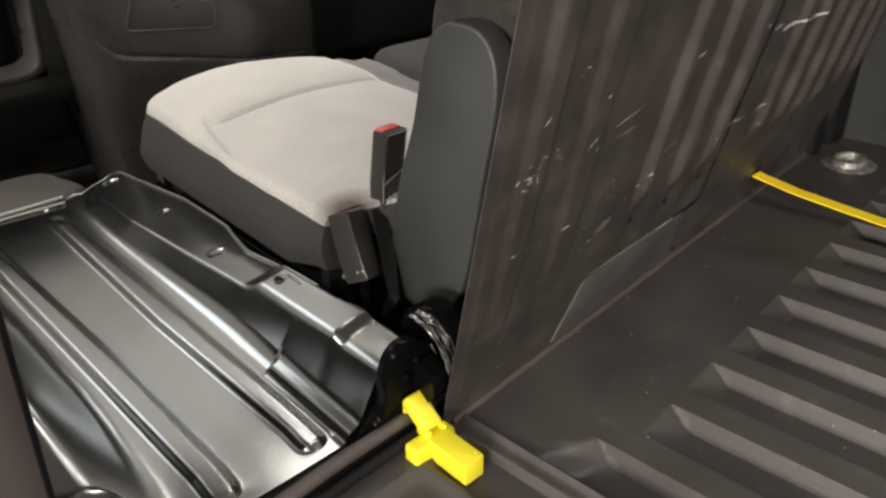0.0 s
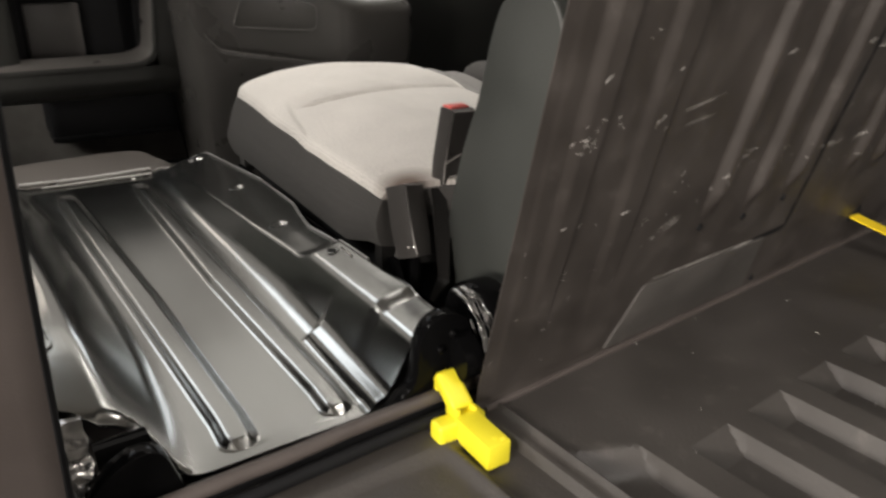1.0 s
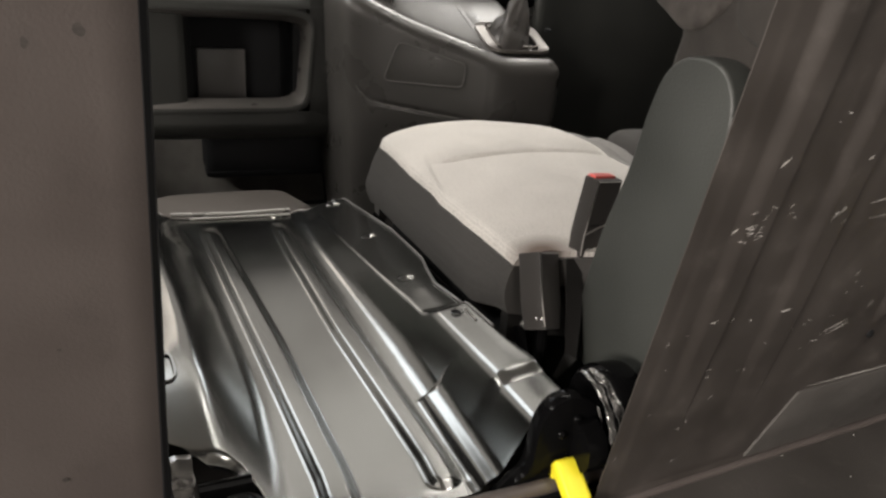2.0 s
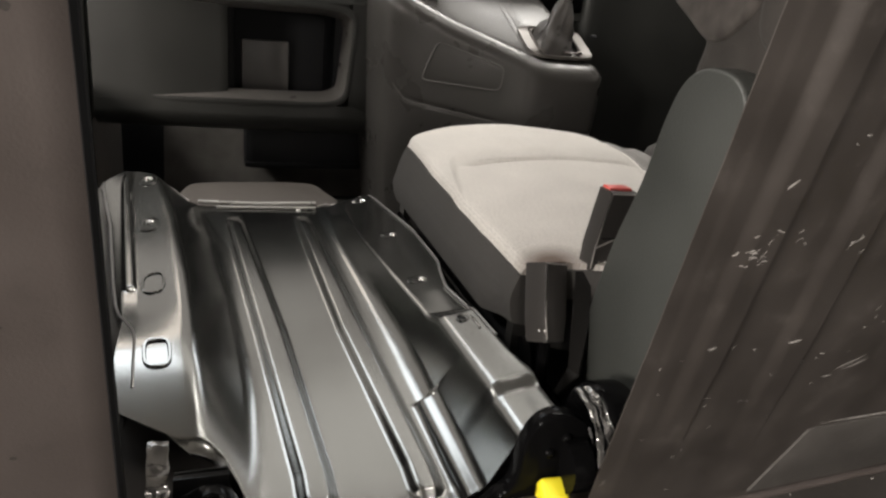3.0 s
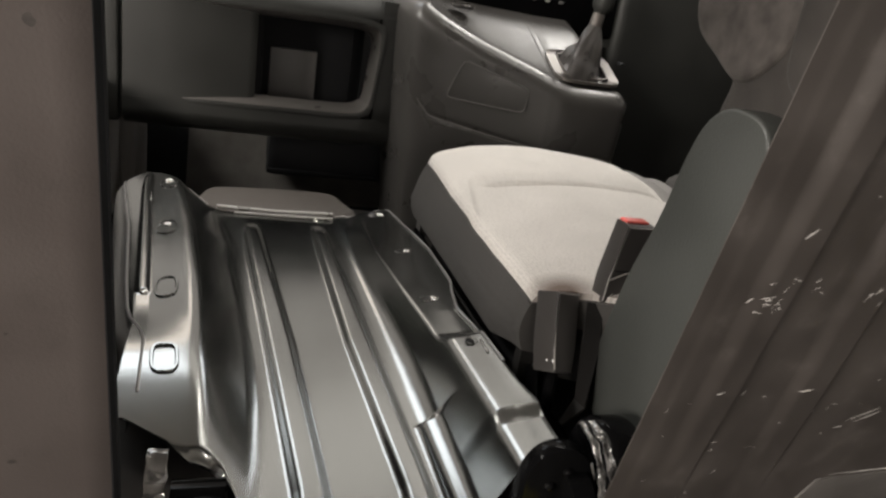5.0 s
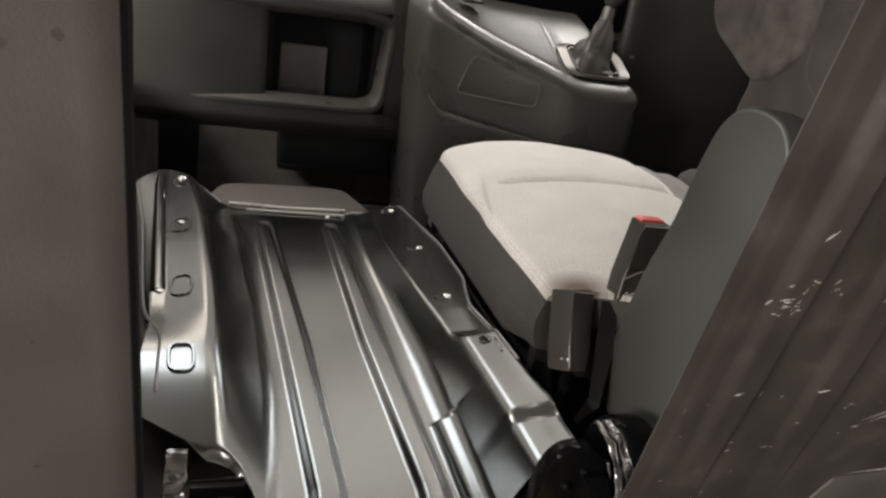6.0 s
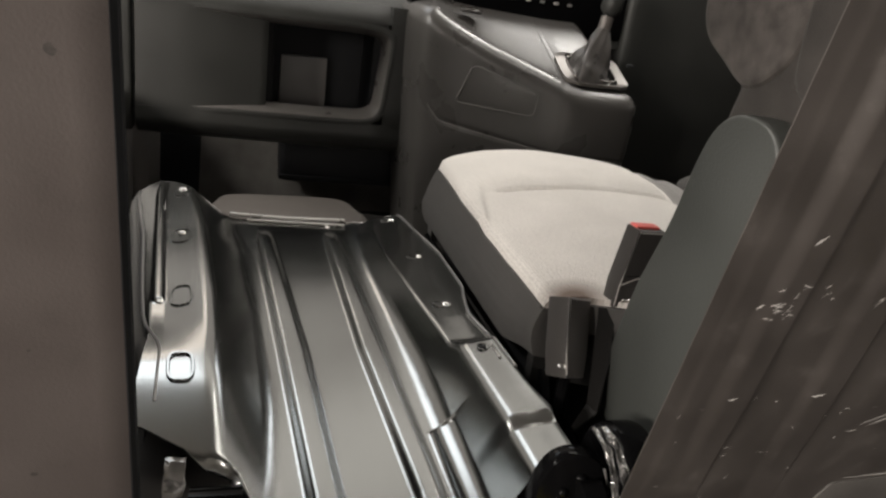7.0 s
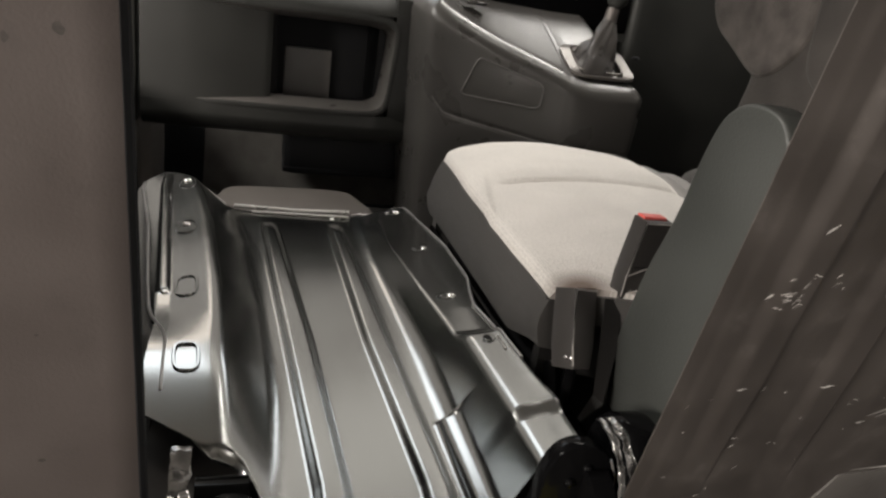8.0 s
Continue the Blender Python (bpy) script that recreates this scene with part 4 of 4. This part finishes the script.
def console_point(u, v):
    """The console's skirt, its broad rounded rim and its sloping deck in one skin."""
    q = plan(u)
    t = plan(u + 0.02) - plan(u - 0.02)
    n = Vector((t.y, -t.x)).normalized()
    zt, r = console_top(q.x) + 0.006, 0.044
    if v < 0.55:
        w = v / 0.55
        z = -0.15 + (zt - r + 0.15) * w
        line = table(q.x, (0.12, 0.15, 0.41, 0.6), (0.300, 0.268, 0.228, 0.222))
        inn = 0.05 * (1 - w) ** 1.5 + 0.004 * bell((z - line) / 0.0035) * step((q.x - 0.118) / 0.02)
    elif v < 0.72:
        a = (v - 0.55) / 0.17 * math.pi / 2
        inn, z = r * (1 - math.cos(a)), zt - r + r * math.sin(a)
    else:
        w = (v - 0.72) / 0.28
        e = q - n * r
        x, y = e.x + (0.36 - e.x) * 0.25 * w * w, e.y + (1.44 - e.y) * w
        return (x, y, zt + (0.57 - zt) * w ** 1.1)
    p = q - n * inn
    return (p.x, p.y, z)


part("shell", sheet(130, 190, console_point), CONS, con)
acc = ((0.181, 0.320), (0.212, 0.414), (0.364, 0.370), (0.360, 0.312))
ap = prism(round_outline(acc, 0.016), -0.004, 0.004, "y", 0.0015)
for v in ap.verts:
    x, z = v.co.x, v.co.z
    v.co.y += table(x, [p[0] for p in CPL], [p[1] for p in CPL]) + 0.05 * (1 - (z + 0.15) / (console_top(x) + 0.12)) ** 1.5 + 0.0015
acpan = part("access_panel", ap, CONS, con)
def console_face(x, z):
    return table(x, [p[0] for p in CPL], [p[1] for p in CPL]) + 0.05 * (1 - (z + 0.15) / (console_top(x) + 0.12)) ** 1.5


accline = round_outline(acc, 0.016)
# pale outline painting the lit edge of the panel
part("panel_edge", tube([(x, console_face(x, z) - 0.0035, z) for x, z in accline + accline[:1]], 0.0017, 6), DASHL, acpan, "pale bead for the light on the access panel's edge")
# pale bead painting the light line along the seam
part("seam_bead", tube([(x, console_face(x, z) + 0.0005, z) for x, z in [(0.112 + 0.0122 * k, table(0.112 + 0.0122 * k, (0.112, 0.122, 0.15, 0.20, 0.41, 0.6), (0.335, 0.300, 0.268, 0.258, 0.228, 0.222))) for k in range(39)]], 0.0017, 6), DASHL, con, "seam across the console side, its light line put into a pale bead")
part("cup_rim", ring(0.228, 1.290, 0.533, 0.026, 0.020, 0.004), CONS, con)
# shallow black disc, painting the dark of the cup recess
part("cup_well", dome(0.228, 1.290, 0.531, 0.024, 0.001), SOOT, con)
sur = thing("gear_lever", "gear lever with a creased grey leather gaiter and satin surround", "gear lever")
def deck_z(y):
    return 0.394 + 0.176 * max(0.0, (y - 1.104) / 0.336) ** 1.1


def surround_path(hx, hy, lift, n=48):
    pts = []
    for k in range(n + 1):
        a = 2 * math.pi * k / n
        c, d = math.cos(a), math.sin(a)
        x, y = 0.524 + hx * math.copysign(abs(c) ** 0.38, c), 1.172 + hy * math.copysign(abs(d) ** 0.38, d)
        pts.append((x, y, deck_z(y) + lift))
    return pts


# flat black plate, painting the dark hole round the gaiter
part("boot_well", prism([(x, y) for x, y, z in surround_path(0.062, 0.050, 0.0)[:-1]], 0.395, 0.399, "z"), SOOT, sur)
fr = bmesh.new()
tube(surround_path(0.074, 0.062, 0.004), 0.010, 8, fr, flat=(0.026, 0.007))
tube(surround_path(0.058, 0.047, 0.008), 0.003, 8, fr)
part("surround", fr, SURR, sur, "satin grey lever surround")


def gaiter(u, v):
    """A leather boot, broad and square at its foot, drawn in to a collar and leaning with the lever."""
    a = 2 * math.pi * u
    c, n = math.cos(a), math.sin(a)
    q = 1.0 / max(abs(c), abs(n)) ** (0.6 * (1 - v))
    r = (0.034 * (1 - v) ** 0.9 + 0.0125) * q * (1 + 0.16 * math.sin(3 * a + 5 * v) * (1 - v) * v * 4 + 0.05 * math.sin(7 * a - 9 * v))
    return (0.510 + r * c * 1.1 + 0.030 * v, 1.160 + r * n * 0.95 + 0.014 * v, 0.412 + 0.128 * v + 0.008 * math.sin(v * 14 + a) * (1 - v) + 0.62 * r * n * (1 - v))


part("gaiter", sheet(48, 26, gaiter), LEATHER, sur, "creased grey leather gaiter")
part("stick", tube([(0.540, 1.175, 0.52), (0.553, 1.18, 0.60)], 0.009, 10), BLACK, sur)
part("knob", tube([(0.546, 1.178, 0.565), (0.551, 1.18, 0.58), (0.557, 1.182, 0.62), (0.562, 1.184, 0.65)], lambda t: 0.014 + 0.014 * math.sin(math.pi * t), 16), DASH, sur, "dark grey lever knob")
part("collar", tube([(0.539, 1.174, 0.532), (0.545, 1.177, 0.562)], 0.016, 16), SURR, sur)
part("button", dome(0.640, 1.19, 0.452, 0.010, 0.004), SOOT, sur)
radio = thing("radio_panel", "black radio and heater panel with rows of small keys", "radio")
part("panel", rbox(0.09, 0.70, 1.38, 1.46, 0.50, 0.635, 0.015, 3), BLACK, radio)
for r in range(2):
    for k in range(9):
        part("key", rbox(0.20 + 0.04 * k, 0.212 + 0.04 * k, 1.374, 1.383, 0.575 + 0.03 * r, 0.582 + 0.03 * r, 0.001, 1), GREY if (k + r) % 2 else DASHL, radio)
wheel = thing("steering_wheel", "black steering wheel in the dark beyond the console", "steering wheel")
wpts = []
for k in range(33):
    a = 2 * math.pi * k / 32
    wpts.append((1.04 + 0.185 * math.cos(a), 1.14 + 0.09 * math.sin(a), 0.80 + 0.16 * math.sin(a)))
part("rim", tube(wpts, 0.014, 10), BLACK, wheel)
part("column", tube([(1.04, 1.16, 0.79), (1.04, 1.45, 0.62)], 0.045, 14), SOOT, wheel)
mat = thing("floor_mat", "grey carpet mat on the passenger footwell's toe board", "mat")
part("mat_sheet", sheet(20, 20, lambda u, v: (-0.44 + 0.60 * u, 1.69 + 0.30 * v, -0.12 + 0.56 * v + 0.003 * noise.noise((u * 8, v * 8, 3))), 0.01), MATC, mat)
part("mat_sheet", sheet(20, 16, lambda u, v: (-0.43 + 0.50 * u, 1.30 + 0.40 * v, -0.146 + 0.004 * noise.noise((u * 8, v * 8, 9))), 0.01), MATC, mat)
heater = thing("heater_box", "black heater housing under the dashboard", "housing")
part("housing", rbox(-0.208, 0.24, 1.56, 1.75, -0.012, 0.16, 0.02, 3), SOOT, heater)
part("lower_rim", rbox(-0.212, 0.243, 1.552, 1.64, -0.004, 0.010, 0.004, 2), SOOT, heater)

# ---- loose things in the load bay ----
clip = thing("yellow_clip", "bright yellow moulded plastic clip hooked on the hatch sill", "clip")
part("bar", rbox(0.011, 0.042, -0.098, -0.030, -0.006, 0.026, 0.003, 2), YELLOW, clip)
part("wing", rbox(-0.013, 0.053, -0.038, -0.014, -0.006, 0.022, 0.006, 3), YELLOW, clip)
part("hook", rbox(-0.0145, 0.0145, -0.026, 0.024, -0.009, 0.009, 0.006, 3, pose(0.0265, -0.003, 0.042, 36, 0, 0)), YELLOW, clip)
part("hook", rbox(0.014, 0.039, 0.012, 0.020, 0.022, 0.050, 0.003, 2), YELLOW, clip)
part("web", rbox(0.013, 0.020, -0.032, -0.008, 0.016, 0.034, 0.003, 2), YELLOW, clip)
part("web", rbox(0.036, 0.042, -0.034, -0.010, 0.016, 0.031, 0.002, 2), YELLOW, clip)
for x, y in ((0.028, -0.086), (0.034, -0.092)):
    part("hole", ring(x, y, 0.0262, 0.0026, 0.0026, 0.0008, n=12), YELLOW, clip)

strap = thing("lashing_strap", "yellow webbing strap drawn from a slot in the bulkhead", "strap")
part("webbing", tube([(0.962, 0.050, 0.068), (0.964, 0.020, 0.062), (0.968, -0.05, 0.050), (0.985, -0.14, 0.036), (1.00, -0.25, 0.022), (1.03, -0.42, 0.010), (1.08, -0.7, 0.008)], 0.01, 4, flat=(0.030, 0.003)), WEBBING, strap, smooth=False)
part("slot", rbox(0.942, 0.984, bulk_y(0.96, 0.07) - 0.003, bulk_y(0.96, 0.07) + 0.02, 0.056, 0.088, 0.004), SOOT, strap)
eye = thing("lashing_eye", "bright oval steel lashing ring set in the floor", "lashing eye")
part("dish", dome(1.316, -0.018, 0.001, 0.060, 0.006, 20), BRIGHT, eye)
part("loop", ring(1.316, -0.018, 0.010, 0.040, 0.030, 0.006), BRIGHT, eye)

# white scuffs on the bulkhead
rng = random.Random(5)


def on_bulk(x, z):
    u = (x - EDGE_R) / (FAR_R - EDGE_R)
    v = ((z - 0.004) / 0.6) * 0.8
    p = bulkhead_point(u, v)
    return (p[0], p[1] - 0.0006, p[2])


def sliver(bm, x, z, length, width, turn):
    n, pts = 5, []
    c, s = math.cos(turn), math.sin(turn)
    up, dn = [], []
    for k in range(n):
        t = (k / (n - 1) - 0.5) * length
        w = 1.0 * width * (0.25 + 0.75 * math.sin(math.pi * k / (n - 1))) * rng.uniform(0.4, 1.0)
        o = rng.uniform(-0.4, 0.4) * width
        up.append(bm.verts.new(on_bulk(x + t * c - (w + o) * s, z + t * s + (w + o) * c)))
        dn.append(bm.verts.new(on_bulk(x + t * c + (w - o) * s, z + t * s - (w - o) * c)))
    for k in range(n - 1):
        bm.faces.new((dn[k], dn[k + 1], up[k + 1], up[k]))


bm = bmesh.new()
for x, z, l, w, a in ((0.126, 0.416, 0.013, 0.0016, 0.8), (0.241, 0.415, 0.007, 0.0017, 0.5), (0.321, 0.369, 0.075, 0.0007, 0.18), (0.322, 0.347, 0.060, 0.0005, 0.1), (0.454, 0.275, 0.030, 0.0016, 0.05),
                      (0.782, 0.399, 0.050, 0.0040, 0.2), (0.817, 0.402, 0.045, 0.0036, 0.3), (0.904, 0.396, 0.05, 0.0030, 0.2), (0.679, 0.412, 0.03, 0.0026, 0.2), (0.697, 0.255, 0.04, 0.0016, 0.1), (0.542, 0.282, 0.028, 0.0014, 0.3), (0.558, 0.251, 0.024, 0.0018, 0.5), (0.333, 0.203, 0.045, 0.0007, 0.35), (0.541, 0.106, 0.06, 0.0022, 0.1), (0.730, 0.404, 0.03, 0.0022, 0.25), (0.80, 0.255, 0.050, 0.0016, 0.25), (0.551, 0.280, 0.025, 0.0010, 0.4), (0.342, 0.199, 0.035, 0.0008, 0.35), (0.471, 0.414, 0.022, 0.0012, 0.3), (0.722, 0.253, 0.045, 0.0010, 0.1),
                      (0.46, 0.111, 0.23, 0.0013, 0.0), (0.57, 0.108, 0.05, 0.0022, 0.05), (0.307, 0.188, 0.014, 0.0010, 0.1), (0.226, 0.246, 0.016, 0.0012, 0.2), (0.123, 0.249, 0.010, 0.0012, 0.3)):
    sliver(bm, x, z, l, w, a)
for cx, cz, sx, sz, n in ((0.126, 0.350, 0.009, 0.007, 14), (0.134, 0.366, 0.003, 0.007, 6), (0.172, 0.360, 0.005, 0.006, 6), (0.233, 0.352, 0.007, 0.007, 6), (0.46, 0.28, 0.02, 0.006, 5), (0.555, 0.252, 0.03, 0.008, 7), (0.616, 0.258, 0.03, 0.01, 5),
                          (0.68, 0.41, 0.02, 0.006, 5), (0.92, 0.394, 0.03, 0.006, 5), (0.79, 0.222, 0.03, 0.006, 6), (0.874, 0.224, 0.02, 0.006, 4), (0.22, 0.20, 0.05, 0.03, 7), (0.36, 0.22, 0.05, 0.03, 8), (0.415, 0.25, 0.02, 0.008, 5),
                          (0.335, 0.251, 0.008, 0.006, 3), (0.11, 0.20, 0.03, 0.05, 8), (0.71, 0.32, 0.01, 0.008, 3), (0.57, 0.106, 0.03, 0.003, 5), (0.197, 0.451, 0.01, 0.003, 2), (0.706, 0.152, 0.01, 0.006, 2), (0.16, 0.10, 0.05, 0.05, 6)):
    for _ in range(n):
        sliver(bm, cx + rng.gauss(0, sx), cz + rng.gauss(0, sz), rng.uniform(0.002, 0.010), rng.uniform(0.0003, 0.0009), rng.uniform(-0.2, 1.2))
scuffs = link("scuff_marks", bm, SCUFF, None, False)
tagged(scuffs, "white scuffs and scratches scraped into the bulkhead plastic", "scuffs", kind="stuff")

def seam_tape(points, half):
    """A narrow black strip laid on the bulkhead, painting the dark of a gap."""
    bm = bmesh.new()
    rows = []
    for k, (x, z) in enumerate(points):
        a, b = Vector(points[max(0, k - 1)]), Vector(points[min(len(points) - 1, k + 1)])
        d = (b - a).normalized()
        h = half * (1 + 0.25 * math.sin(k * 1.7))
        rows.append([bm.verts.new(on_bulk(x + d.y * h * q, z - d.x * h * q)) for q in (-1, 1)])
    for u, v in zip(rows, rows[1:]):
        bm.faces.new((u[0], u[1], v[1], v[0]))
    return bm


seam = link("trim_seam", seam_tape([(0.722 - 0.039 * k / 40 - 0.001, 0.60 - 0.485 * k / 40) for k in range(41)] + [(0.672, 0.111), (0.65, 0.110), (0.625, 0.109), (0.595, 0.108)], 0.0045), SOOT, None, False)
tagged(seam, "black strip painting the dark of a gap between two bulkhead panels", "trim", kind="structure")

bm = bmesh.new()
for x, z, w, h in ((-0.398, 0.512, 0.0055, 0.0065), (-0.420, 0.506, 0.0035, 0.0055), (-0.441, 0.217, 0.005, 0.004), (-0.47, 0.40, 0.003, 0.004), (-0.43, 0.33, 0.0025, 0.002)):
    ring_v = []
    for k in range(10):
        a, r = 2 * math.pi * k / 10, rng.uniform(0.7, 1.0)
        sx, sz = x + 0.55 * w * r * math.cos(a), z + 0.55 * h * r * math.sin(a)
        ring_v.append(bm.verts.new((sx, jamb_y(sx, sz) - 0.0007, sz)))
    bm.faces.new(ring_v)
dirt = link("dirt_spots", bm, SPOTM, None, False)
tagged(dirt, "dark dirt spots on the smooth panel beside the hatch", "dirt", kind="stuff")

# dark plugs under the ribs
for x, z in ((0.418, 0.176), (0.526, 0.168), (0.632, 0.176), (0.650, 0.020)):
    p = on_bulk(x, z)
    plug = link("plug", dome(0, 0, 0, 0.006, 0.002, 12), SOOT)
    plug.matrix_world = Matrix.Translation(p) @ pose(0, 0, 0, 90, 0, 0)
    tagged(plug, "small black plastic plug pressed into the bulkhead", "plug", "plugs in the bulkhead")

# pale grit lying on the load floor
bm = bmesh.new()
spots = [(0.270, -0.001), (0.485, 0.005), (0.472, -0.192), (0.229, -0.203), (0.35, 0.0), (0.40, -0.06)] + [(rng.uniform(0.15, 1.2), rng.uniform(-0.6, 0.0)) for _ in range(46)]
for x, y in spots:
    r = rng.uniform(0.0006, 0.0016)
    z = floor_z(x, y)
    bmesh.ops.create_icosphere(bm, subdivisions=1, radius=r, matrix=Matrix.LocRotScale((x, y, z + r * 0.4), Euler((rng.random(), rng.random(), rng.random())), (1.4, 0.8, 0.6)))
grit = link("grit", bm, SCUFF, None, False)
tagged(grit, "pale specks of grit scattered on the load floor", "grit", kind="stuff")
